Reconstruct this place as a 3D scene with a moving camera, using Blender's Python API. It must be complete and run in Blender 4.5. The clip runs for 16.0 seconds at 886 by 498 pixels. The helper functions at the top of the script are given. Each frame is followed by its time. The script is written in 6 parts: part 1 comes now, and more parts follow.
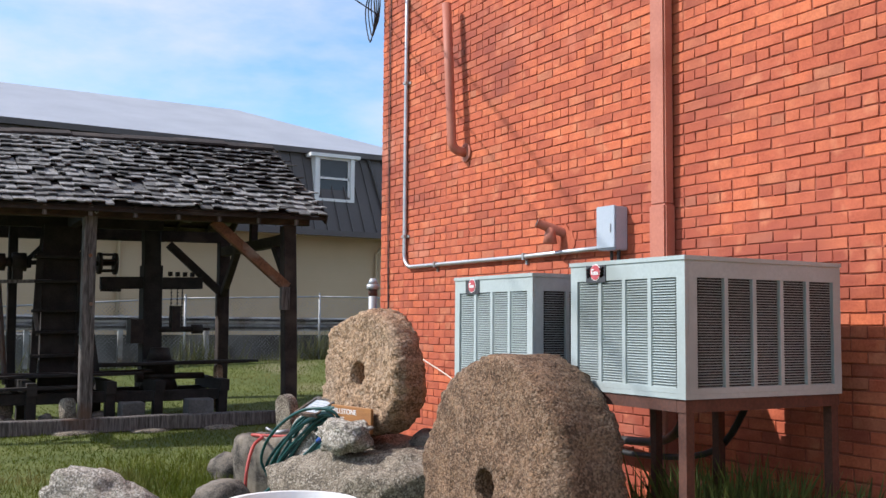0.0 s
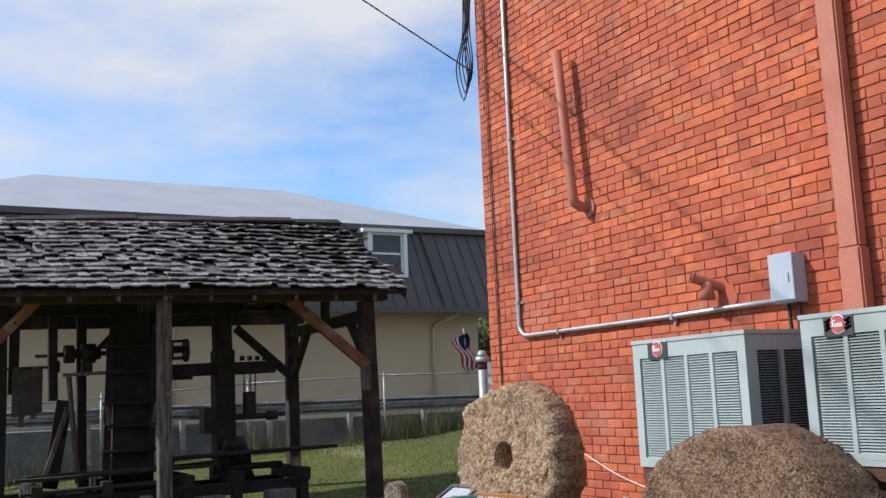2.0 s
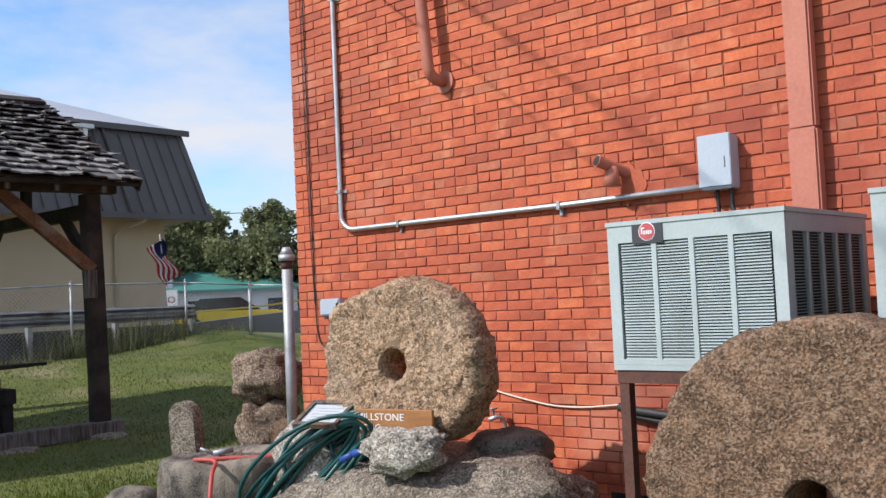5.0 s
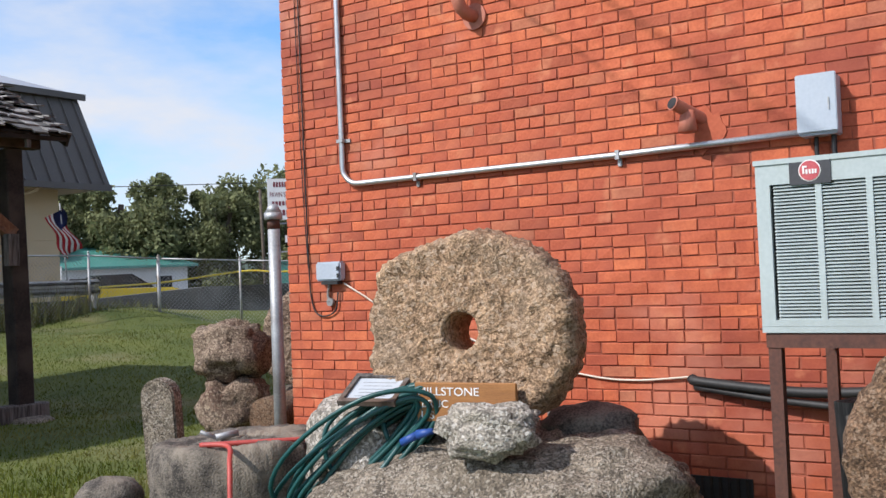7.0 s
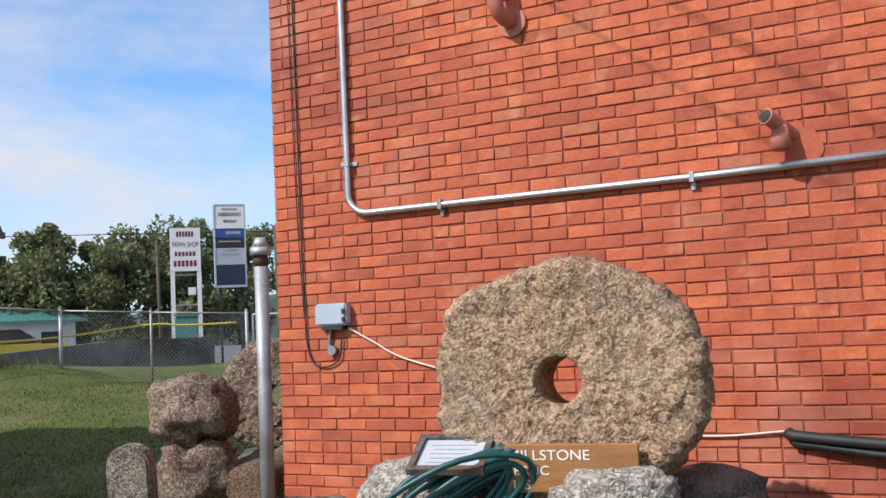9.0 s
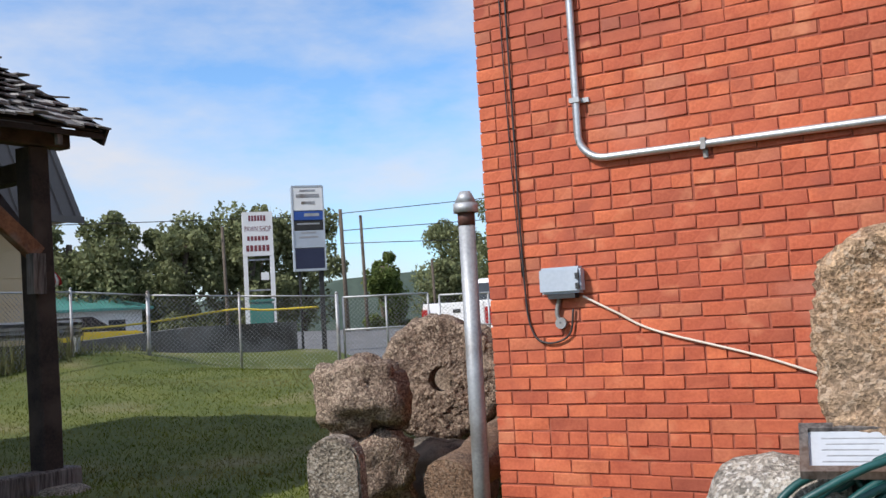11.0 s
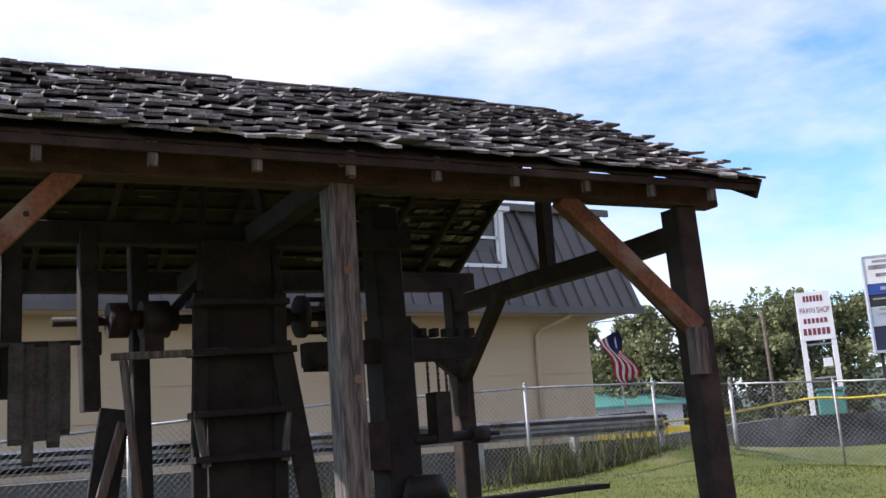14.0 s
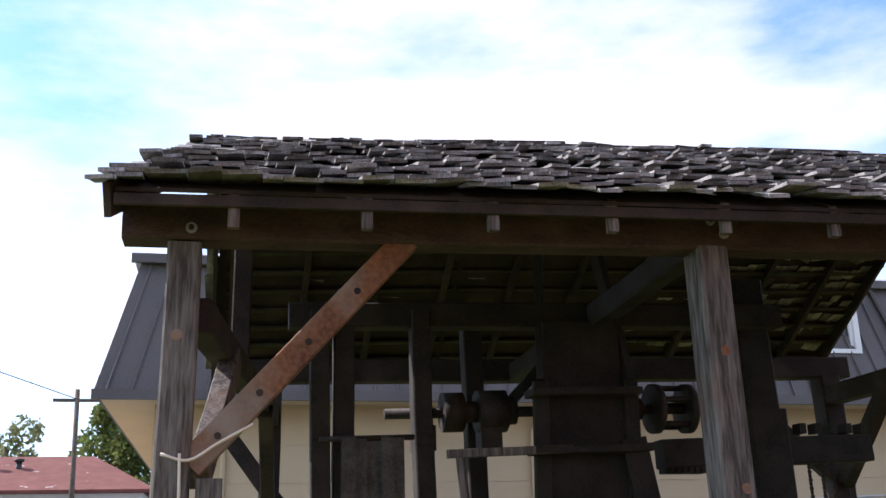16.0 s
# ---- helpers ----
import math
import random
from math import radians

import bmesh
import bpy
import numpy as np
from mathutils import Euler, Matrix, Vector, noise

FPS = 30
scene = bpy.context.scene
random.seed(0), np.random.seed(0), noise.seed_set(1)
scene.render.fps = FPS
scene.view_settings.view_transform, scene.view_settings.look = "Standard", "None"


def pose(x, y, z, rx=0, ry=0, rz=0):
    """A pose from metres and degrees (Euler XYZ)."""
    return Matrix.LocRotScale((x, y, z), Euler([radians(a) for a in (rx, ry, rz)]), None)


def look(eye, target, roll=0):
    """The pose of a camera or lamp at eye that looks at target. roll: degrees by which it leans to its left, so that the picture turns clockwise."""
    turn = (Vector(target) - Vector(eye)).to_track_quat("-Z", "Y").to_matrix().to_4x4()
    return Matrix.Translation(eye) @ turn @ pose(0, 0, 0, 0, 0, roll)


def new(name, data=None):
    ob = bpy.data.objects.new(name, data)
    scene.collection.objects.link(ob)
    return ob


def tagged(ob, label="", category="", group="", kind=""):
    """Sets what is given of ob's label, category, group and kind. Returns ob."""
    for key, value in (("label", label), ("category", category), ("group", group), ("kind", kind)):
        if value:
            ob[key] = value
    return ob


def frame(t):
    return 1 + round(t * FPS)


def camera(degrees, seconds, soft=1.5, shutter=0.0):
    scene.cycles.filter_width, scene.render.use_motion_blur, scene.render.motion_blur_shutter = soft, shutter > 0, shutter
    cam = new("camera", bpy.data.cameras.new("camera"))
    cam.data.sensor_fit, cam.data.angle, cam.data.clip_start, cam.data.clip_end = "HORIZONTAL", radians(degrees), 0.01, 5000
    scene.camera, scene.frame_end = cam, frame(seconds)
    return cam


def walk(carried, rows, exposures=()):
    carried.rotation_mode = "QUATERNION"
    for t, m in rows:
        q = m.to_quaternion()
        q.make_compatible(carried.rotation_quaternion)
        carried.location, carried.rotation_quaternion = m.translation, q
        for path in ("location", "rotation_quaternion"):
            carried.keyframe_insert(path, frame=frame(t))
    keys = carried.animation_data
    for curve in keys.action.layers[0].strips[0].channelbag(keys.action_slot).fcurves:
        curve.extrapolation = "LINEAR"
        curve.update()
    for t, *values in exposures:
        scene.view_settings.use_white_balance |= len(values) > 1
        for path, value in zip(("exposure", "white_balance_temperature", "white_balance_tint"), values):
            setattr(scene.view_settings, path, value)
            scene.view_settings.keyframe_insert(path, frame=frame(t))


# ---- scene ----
cam = camera(48.3, 16.0)
PATH = [
    (0, (-0.006, 0.138, 1.525), (0.99, 1.866, 1.674), 0.5),
    (0.5, (0.0, 0.42, 1.548), (0.938, 2.178, 1.72), -0.8),
    (1, (-0.119, 0.682, 1.555), (0.77, 2.46, 1.768), -1.3),
    (1.5, (-0.245, 0.894, 1.557), (0.616, 2.679, 1.826), -2.0),
    (2, (-0.347, 1.146, 1.537), (0.592, 2.887, 1.836), -2.3),
    (2.5, (-0.465, 1.467, 1.51), (0.643, 3.112, 1.767), -2.3),
    (3, (-0.568, 1.761, 1.507), (0.705, 3.292, 1.702), -2.3),
    (3.5, (-0.68, 2.052, 1.49), (0.72, 3.472, 1.65), -2.0),
    (4, (-0.811, 2.315, 1.511), (0.66, 3.664, 1.636), -2.5),
    (4.5, (-0.821, 2.695, 1.493), (0.672, 4.022, 1.603), -2.5),
    (5, (-0.774, 3.059, 1.488), (0.723, 4.381, 1.59), -2.6),
    (5.2, (-0.76, 3.189, 1.484), (0.738, 4.511, 1.585), -2.6),
    (7.3, (-0.765, 4.518, 1.396), (0.918, 5.597, 1.445), -2.3),
    (7.5, (-0.755, 4.633, 1.393), (0.951, 5.676, 1.441), -2.3),
    (8, (-0.701, 4.939, 1.362), (1.042, 5.916, 1.433), -2.1),
    (8.2, (-0.655, 5.061, 1.372), (1.095, 6.027, 1.455), -2.3),
    (10.3, (-0.222, 6.362, 1.346), (1.551, 7.257, 1.579), -2.8),
    (10.5, (-0.191, 6.511, 1.344), (1.576, 7.426, 1.543), -3.0),
    (11, (-0.102, 6.912, 1.323), (1.615, 7.929, 1.457), -3.2),
    (11.5, (-0.117, 7.218, 1.315), (1.509, 8.375, 1.445), -3.1),
    (12, (-0.087, 7.587, 1.311), (1.461, 8.843, 1.469), -3.8),
    (12.5, (-0.026, 7.916, 1.329), (1.427, 9.278, 1.521), -3.9),
    (13, (-0.012, 8.228, 1.316), (1.315, 9.704, 1.559), -3.9),
    (13.5, (0.007, 8.449, 1.304), (1.176, 10.04, 1.621), -4.3),
    (14, (0.026, 8.821, 1.322), (1.032, 10.505, 1.71), -4.1),
    (14.5, (0.105, 9.152, 1.365), (0.927, 10.924, 1.798), -3.2),
    (15, (0.19, 9.315, 1.387), (0.817, 11.151, 1.872), -2.6),
    (15.5, (0.2, 9.556, 1.404), (0.69, 11.416, 1.954), -1.9),
    (16, (0.152, 9.806, 1.468), (0.572, 11.668, 2.063), -1.5),
]
walk(cam, [(t, look(eye, target, roll)) for t, eye, target, roll in PATH],
     exposures=[(t, e, 6250, 14 if t < 12.4 else 21) for t, e in (
         (0, 0.15), (1, 0.03), (2, -0.08), (3, -0.08), (4, 0.02), (5, 0.03), (7.5, 0.0), (10.5, -0.08), (11, -0.06), (12, 0.05), (12.5, 0.08), (13.5, 0.32), (14.5, 0.62), (15, 0.72), (16, 0.72))])

# ---------- world, sun, exposure ----------
SUN_TO = Vector((-0.667, 0.36, 0.667)).normalized()      # towards the sun
world = bpy.data.worlds.new("sky_world")
scene.world = world
world.use_nodes = True
wn, wl = world.node_tree.nodes, world.node_tree.links
wn.clear()
w_out = wn.new("ShaderNodeOutputWorld")
w_bg = wn.new("ShaderNodeBackground")
w_sky = wn.new("ShaderNodeTexSky")
w_sky.sky_type, w_sky.sun_disc = "NISHITA", False
w_sky.sun_elevation = math.asin(SUN_TO.z)
w_sky.sun_rotation = math.atan2(SUN_TO.x, SUN_TO.y)
w_sky.air_density, w_sky.dust_density, w_sky.ozone_density = 1.0, 0.6, 1.5
w_co = wn.new("ShaderNodeTexCoord")
w_map = wn.new("ShaderNodeMapping")
w_map.inputs["Scale"].default_value = (1.6, 1.6, 4.2)
w_map.inputs["Location"].default_value = (0.35, 0.1, 0.2)
w_noise = wn.new("ShaderNodeTexNoise")
w_noise.inputs["Scale"].default_value, w_noise.inputs["Detail"].default_value = 1.5, 9
w_noise.inputs["Roughness"].default_value = 0.56
w_ramp = wn.new("ShaderNodeValToRGB")
w_ramp.color_ramp.elements[0].position, w_ramp.color_ramp.elements[1].position = 0.38, 0.62
w_mix = wn.new("ShaderNodeMix")
w_mix.data_type = "RGBA"
w_mix.inputs["B"].default_value = (6.6, 6.8, 7.0, 1)
wl.new(w_co.outputs["Generated"], w_map.inputs["Vector"])
wl.new(w_map.outputs["Vector"], w_noise.inputs["Vector"])
wl.new(w_noise.outputs["Fac"], w_ramp.inputs["Fac"])
wl.new(w_ramp.outputs["Color"], w_mix.inputs["Factor"])
w_tint = wn.new("ShaderNodeMix")
w_tint.data_type, w_tint.blend_type = "RGBA", "MULTIPLY"
w_tint.inputs["Factor"].default_value = 1.0
w_tint.inputs["B"].default_value = (1.15, 1.5, 1.75, 1)
wl.new(w_sky.outputs["Color"], w_tint.inputs["A"])
wl.new(w_tint.outputs["Result"], w_mix.inputs["A"])
wl.new(w_mix.outputs["Result"], w_bg.inputs["Color"])
w_bg.inputs["Strength"].default_value = 0.12
wl.new(w_bg.outputs["Background"], w_out.inputs["Surface"])

sun = new("sun", bpy.data.lights.new("sun", "SUN"))
sun.data.energy, sun.data.angle, sun.data.color = 4.7, radians(0.53), (1.0, 0.95, 0.87)
sun.matrix_world = look(SUN_TO * 50, (0, 0, 0))


# ---------- materials ----------
def surface(name, a, b, scale=6.0, fine=60.0, rough=0.8, bump=0.3, metal=0.0, lo=0.35, hi=0.65, stain=None,
            stain_scale=1.3, vary=0.0, island=False, stretch=(1, 1, 1), depth=0.01, stain_at=(0.52, 0.68), grain=0.45):
    """Two-scale noise between colours a and b, fine grain, bump and optional stains; vary: per-object brightness."""
    m = bpy.data.materials.new(name)
    m.use_nodes = True
    n, k = m.node_tree.nodes, m.node_tree.links
    p = n["Principled BSDF"]
    co = n.new("ShaderNodeTexCoord")
    mp = n.new("ShaderNodeMapping")
    mp.inputs["Scale"].default_value = stretch
    k.new(co.outputs["Object"], mp.inputs["Vector"])
    big, small = n.new("ShaderNodeTexNoise"), n.new("ShaderNodeTexNoise")
    big.inputs["Scale"].default_value, big.inputs["Detail"].default_value = scale, 6
    small.inputs["Scale"].default_value, small.inputs["Detail"].default_value = fine, 4
    for q in (big, small):
        k.new(mp.outputs["Vector"], q.inputs["Vector"])
    add = n.new("ShaderNodeMath")
    add.operation = "MULTIPLY_ADD"
    add.inputs[1].default_value = grain
    k.new(small.outputs["Fac"], add.inputs[0])
    half = n.new("ShaderNodeMath")
    half.operation = "MULTIPLY"
    half.inputs[1].default_value = 1 - grain
    k.new(big.outputs["Fac"], half.inputs[0])
    k.new(half.outputs[0], add.inputs[2])
    ramp = n.new("ShaderNodeValToRGB")
    ramp.color_ramp.elements[0].position, ramp.color_ramp.elements[1].position = lo, hi
    ramp.color_ramp.elements[0].color, ramp.color_ramp.elements[1].color = (*a, 1), (*b, 1)
    k.new(add.outputs[0], ramp.inputs["Fac"])
    col = ramp.outputs["Color"]
    if stain:
        st = n.new("ShaderNodeTexNoise")
        st.inputs["Scale"].default_value, st.inputs["Detail"].default_value = stain_scale, 7
        k.new(co.outputs["Object"], st.inputs["Vector"])
        sr = n.new("ShaderNodeValToRGB")
        sr.color_ramp.elements[0].position, sr.color_ramp.elements[1].position = stain_at
        k.new(st.outputs["Fac"], sr.inputs["Fac"])
        mx = n.new("ShaderNodeMix")
        mx.data_type = "RGBA"
        mx.inputs["B"].default_value = (*stain, 1)
        k.new(sr.outputs["Color"], mx.inputs["Factor"])
        k.new(col, mx.inputs["A"])
        col = mx.outputs["Result"]
    if vary:
        src = n.new("ShaderNodeNewGeometry").outputs["Random Per Island"] if island else n.new("ShaderNodeObjectInfo").outputs["Random"]
        mr = n.new("ShaderNodeMapRange")
        mr.inputs["To Min"].default_value, mr.inputs["To Max"].default_value = 1 - vary, 1 + vary
        k.new(src, mr.inputs["Value"])
        hs = n.new("ShaderNodeHueSaturation")
        k.new(mr.outputs["Result"], hs.inputs["Value"])
        k.new(col, hs.inputs["Color"])
        col = hs.outputs["Color"]
    k.new(col, p.inputs["Base Color"])
    p.inputs["Roughness"].default_value, p.inputs["Metallic"].default_value = rough, metal
    if bump:
        bp = n.new("ShaderNodeBump")
        bp.inputs["Strength"].default_value, bp.inputs["Distance"].default_value = bump, depth
        k.new(add.outputs[0], bp.inputs["Height"])
        k.new(bp.outputs["Normal"], p.inputs["Normal"])
    return m


def brick_material(name, island):
    """Fired orange-red brick; each brick takes its own shade from a ramp, with dust, chips and dark stains."""
    m = surface(name, (0.40, 0.078, 0.032), (0.58, 0.145, 0.062), 9, 70, 0.82, 0.35, stain=(0.28, 0.058, 0.034), stain_scale=0.9,
                depth=0.008, stain_at=(0.46, 0.72))
    n, k = m.node_tree.nodes, m.node_tree.links
    p = n["Principled BSDF"]
    base = p.inputs["Base Color"].links[0].from_socket
    src = n.new("ShaderNodeNewGeometry").outputs["Random Per Island"] if island else n.new("ShaderNodeObjectInfo").outputs["Random"]
    r = n.new("ShaderNodeValToRGB")
    e = r.color_ramp.elements
    e[0].position, e[0].color = 0.0, (0.72, 0.72, 0.76, 1)
    e[1].position, e[1].color = 1.0, (1.12, 1.2, 1.2, 1)
    for pos, c in ((0.1, (0.88, 0.84, 0.86, 1)), (0.4, (0.97, 0.95, 0.95, 1)), (0.75, (1.08, 1.12, 1.05, 1)), (0.9, (1.15, 1.25, 1.12, 1)), (0.97, (0.85, 1.2, 1.4, 1))):
        q = e.new(pos)
        q.color = c
    k.new(src, r.inputs["Fac"])
    mu = n.new("ShaderNodeMix")
    mu.data_type, mu.blend_type = "RGBA", "MULTIPLY"
    mu.inputs["Factor"].default_value = 1.0
    k.new(base, mu.inputs["A"])
    k.new(r.outputs["Color"], mu.inputs["B"])
    # pale lime bloom in ragged patches, and a few sooty bricks' faces
    at = n.new("ShaderNodeNewGeometry")
    col = mu.outputs["Result"]
    for scale, lo, hi, tint, most in ((1.15, 0.60, 0.72, (0.60, 0.25, 0.165), 0.5), (5.5, 0.60, 0.70, (0.62, 0.235, 0.115), 0.45), (2.4, 0.62, 0.72, (0.27, 0.062, 0.036), 0.55)):
        no, rp, mx = n.new("ShaderNodeTexNoise"), n.new("ShaderNodeMapRange"), n.new("ShaderNodeMix")
        no.inputs["Scale"].default_value, no.inputs["Detail"].default_value = scale, 8
        rp.inputs["From Min"].default_value, rp.inputs["From Max"].default_value, rp.inputs["To Max"].default_value = lo, hi, most
        k.new(at.outputs["Position"], no.inputs["Vector"])
        k.new(no.outputs["Fac"], rp.inputs["Value"])
        mx.data_type = "RGBA"
        mx.inputs["B"].default_value = (*tint, 1)
        k.new(rp.outputs["Result"], mx.inputs["Factor"])
        k.new(col, mx.inputs["A"])
        col = mx.outputs["Result"]
    k.new(col, p.inputs["Base Color"])
    return m


M = {}
M["brick"] = brick_material("fired_brick", False)
M["brick_stuff"] = brick_material("fired_brick_far", True)
M["mortar"] = surface("mortar", (0.24, 0.062, 0.036), (0.37, 0.108, 0.062), 5, 80, 0.95, 0.4)
M["grass"] = surface("lawn_soil", (0.045, 0.072, 0.008), (0.125, 0.138, 0.022), 0.9, 25, 0.95, 0.5, stain=(0.22, 0.19, 0.10), stain_scale=0.35, depth=0.03, stain_at=(0.56, 0.72))
M["blade"] = surface("grass_blades", (0.048, 0.08, 0.006), (0.155, 0.17, 0.022), 0.8, 30, 0.7, 0, vary=0.25, island=True, stain=(0.25, 0.20, 0.08), stain_scale=0.55, stain_at=(0.5, 0.78))
M["weed"] = surface("tall_weeds", (0.09, 0.10, 0.035), (0.26, 0.26, 0.12), 1.5, 30, 0.7, 0, vary=0.4, island=True)
M["asphalt"] = surface("asphalt", (0.10, 0.10, 0.10), (0.17, 0.17, 0.17), 1.2, 120, 0.95, 0.3)
M["concrete"] = surface("old_concrete", (0.26, 0.25, 0.23), (0.42, 0.41, 0.38), 2, 40, 0.95, 0.4, stain=(0.10, 0.10, 0.09), stain_scale=0.9)
M["wall_dark"] = surface("weathered_retaining_wall", (0.09, 0.09, 0.085), (0.2, 0.195, 0.185), 1.5, 30, 0.95, 0.4, stain=(0.05, 0.05, 0.045), stain_scale=0.6)
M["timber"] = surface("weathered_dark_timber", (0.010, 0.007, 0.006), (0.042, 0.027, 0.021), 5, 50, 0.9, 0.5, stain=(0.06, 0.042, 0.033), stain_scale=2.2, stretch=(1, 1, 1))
M["timber_grey"] = surface("silvered_timber", (0.045, 0.037, 0.033), (0.175, 0.155, 0.142), 3, 9, 0.9, 0.6, stain=(0.11, 0.062, 0.038), stain_scale=1.6, stretch=(9, 9, 0.8), lo=0.4, hi=0.6, stain_at=(0.55, 0.7))
M["timber_warm"] = surface("warm_brown_timber", (0.075, 0.027, 0.012), (0.25, 0.11, 0.05), 4, 40, 0.85, 0.5, stain=(0.24, 0.20, 0.16), stain_scale=1.8)
M["timber_brown"] = surface("dark_brown_beam", (0.024, 0.013, 0.010), (0.085, 0.050, 0.040), 4, 40, 0.88, 0.5, stain=(0.13, 0.075, 0.055), stain_scale=1.5, stain_at=(0.56, 0.75), stretch=(1, 3, 3))
# mill timber: the shed's deep shade is put into this near-black base colour
M["machine"] = surface("shade_dark_machine_timber", (0.008, 0.0068, 0.006), (0.030, 0.024, 0.02), 5, 45, 0.9, 0.5, stain=(0.03, 0.025, 0.021), stain_scale=2.5)
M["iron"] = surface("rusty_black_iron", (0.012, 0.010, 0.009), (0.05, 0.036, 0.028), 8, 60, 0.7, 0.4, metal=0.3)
M["shingle"] = surface("weathered_shake", (0.06, 0.056, 0.053), (0.30, 0.29, 0.278), 7, 60, 0.9, 0.7, vary=0.6, stretch=(3, 1, 1), stain=(0.06, 0.055, 0.05), stain_scale=3)
M["shingle_stuff"] = surface("weathered_shake_far", (0.06, 0.056, 0.053), (0.30, 0.29, 0.278), 7, 60, 0.9, 0.7, vary=0.6, island=True, stretch=(3, 1, 1), stain=(0.06, 0.055, 0.05), stain_scale=3)
# lath kept near black too, for the shade under the roof
M["lath"] = surface("lath_boards", (0.015, 0.012, 0.01), (0.055, 0.042, 0.032), 5, 50, 0.9, 0.4)
M["galv"] = surface("galvanised_steel", (0.42, 0.43, 0.44), (0.62, 0.63, 0.64), 6, 80, 0.42, 0.1, metal=0.75)
M["galv_dull"] = surface("dull_galvanised_steel", (0.28, 0.29, 0.30), (0.46, 0.47, 0.48), 5, 60, 0.55, 0.15, metal=0.5, stain=(0.2, 0.17, 0.14), stain_scale=2)
M["box_grey"] = surface("grey_enamel", (0.36, 0.41, 0.47), (0.43, 0.48, 0.54), 4, 60, 0.45, 0.05)
M["ac"] = surface("grey_green_enamel", (0.36, 0.42, 0.42), (0.45, 0.51, 0.505), 3, 60, 0.45, 0.06, stain=(0.30, 0.34, 0.33), stain_scale=1.5)
M["ac_dark"] = surface("dark_coil", (0.015, 0.017, 0.018), (0.04, 0.043, 0.045), 20, 90, 0.8, 0.2)
M["rust_frame"] = surface("brown_painted_steel", (0.06, 0.025, 0.018), (0.13, 0.05, 0.032), 6, 60, 0.7, 0.3)
M["pipe_paint"] = surface("red_painted_metal", (0.40, 0.13, 0.085), (0.50, 0.18, 0.115), 4, 50, 0.65, 0.15, stain=(0.34, 0.10, 0.06), stain_scale=2)
M["plaster"] = surface("painted_plaster", (0.38, 0.085, 0.04), (0.50, 0.13, 0.065), 5, 45, 0.9, 0.5, stain=(0.30, 0.075, 0.04), stain_scale=4)
M["black"] = surface("black_rubber", (0.012, 0.012, 0.013), (0.03, 0.03, 0.03), 8, 60, 0.6, 0.1)
M["belt"] = surface("worn_leather_belt", (0.08, 0.076, 0.072), (0.20, 0.19, 0.18), 6, 50, 0.7, 0.2)
M["badge"] = surface("charcoal_enamel", (0.035, 0.035, 0.04), (0.055, 0.055, 0.06), 8, 60, 0.45, 0.05)
M["badge_red"] = surface("faded_red_enamel", (0.42, 0.06, 0.075), (0.52, 0.10, 0.11), 30, 120, 0.45, 0.05)
M["cream"] = surface("beige_cable", (0.6, 0.52, 0.42), (0.72, 0.64, 0.54), 8, 60, 0.6, 0.05)


def grit(m, size, low, high, depth, fleck):
    """Adds crystals to a stone: every grain of the given size is lighter or darker, and stands proud or is pecked out; some are quartz of the colour fleck."""
    n, k = m.node_tree.nodes, m.node_tree.links
    p = n["Principled BSDF"]
    co, bend = n.new("ShaderNodeTexCoord"), n.new("ShaderNodeTexNoise")
    bend.inputs["Scale"].default_value, bend.inputs["Detail"].default_value = 0.7 / size, 2
    k.new(co.outputs["Object"], bend.inputs["Vector"])
    ad = n.new("ShaderNodeVectorMath")
    ad.operation = "MULTIPLY_ADD"
    ad.inputs[1].default_value = (size * 1.3,) * 3
    k.new(bend.outputs["Color"], ad.inputs[0])
    k.new(co.outputs["Object"], ad.inputs[2])
    cell = n.new("ShaderNodeTexVoronoi")
    cell.inputs["Scale"].default_value = 1 / size
    k.new(ad.outputs[0], cell.inputs["Vector"])
    sep = n.new("ShaderNodeSeparateColor")
    k.new(cell.outputs["Color"], sep.inputs["Color"])
    mr = n.new("ShaderNodeMapRange")
    mr.inputs["To Min"].default_value, mr.inputs["To Max"].default_value = low, high
    k.new(sep.outputs["Red"], mr.inputs["Value"])
    hs = n.new("ShaderNodeHueSaturation")
    k.new(mr.outputs["Result"], hs.inputs["Value"])
    k.new(p.inputs["Base Color"].links[0].from_socket, hs.inputs["Color"])
    gr, mx = n.new("ShaderNodeMapRange"), n.new("ShaderNodeMix")
    gr.inputs["From Min"].default_value, gr.inputs["From Max"].default_value, gr.inputs["To Max"].default_value = 0.80, 0.86, 0.75
    k.new(sep.outputs["Green"], gr.inputs["Value"])
    mx.data_type = "RGBA"
    mx.inputs["B"].default_value = (*fleck, 1)
    k.new(gr.outputs["Result"], mx.inputs["Factor"])
    k.new(hs.outputs["Color"], mx.inputs["A"])
    k.new(mx.outputs["Result"], p.inputs["Base Color"])
    bp = n.new("ShaderNodeBump")
    bp.inputs["Strength"].default_value, bp.inputs["Distance"].default_value = 0.8, depth
    k.new(sep.outputs["Red"], bp.inputs["Height"])
    k.new(p.inputs["Normal"].links[0].from_socket, bp.inputs["Normal"])
    k.new(bp.outputs["Normal"], p.inputs["Normal"])


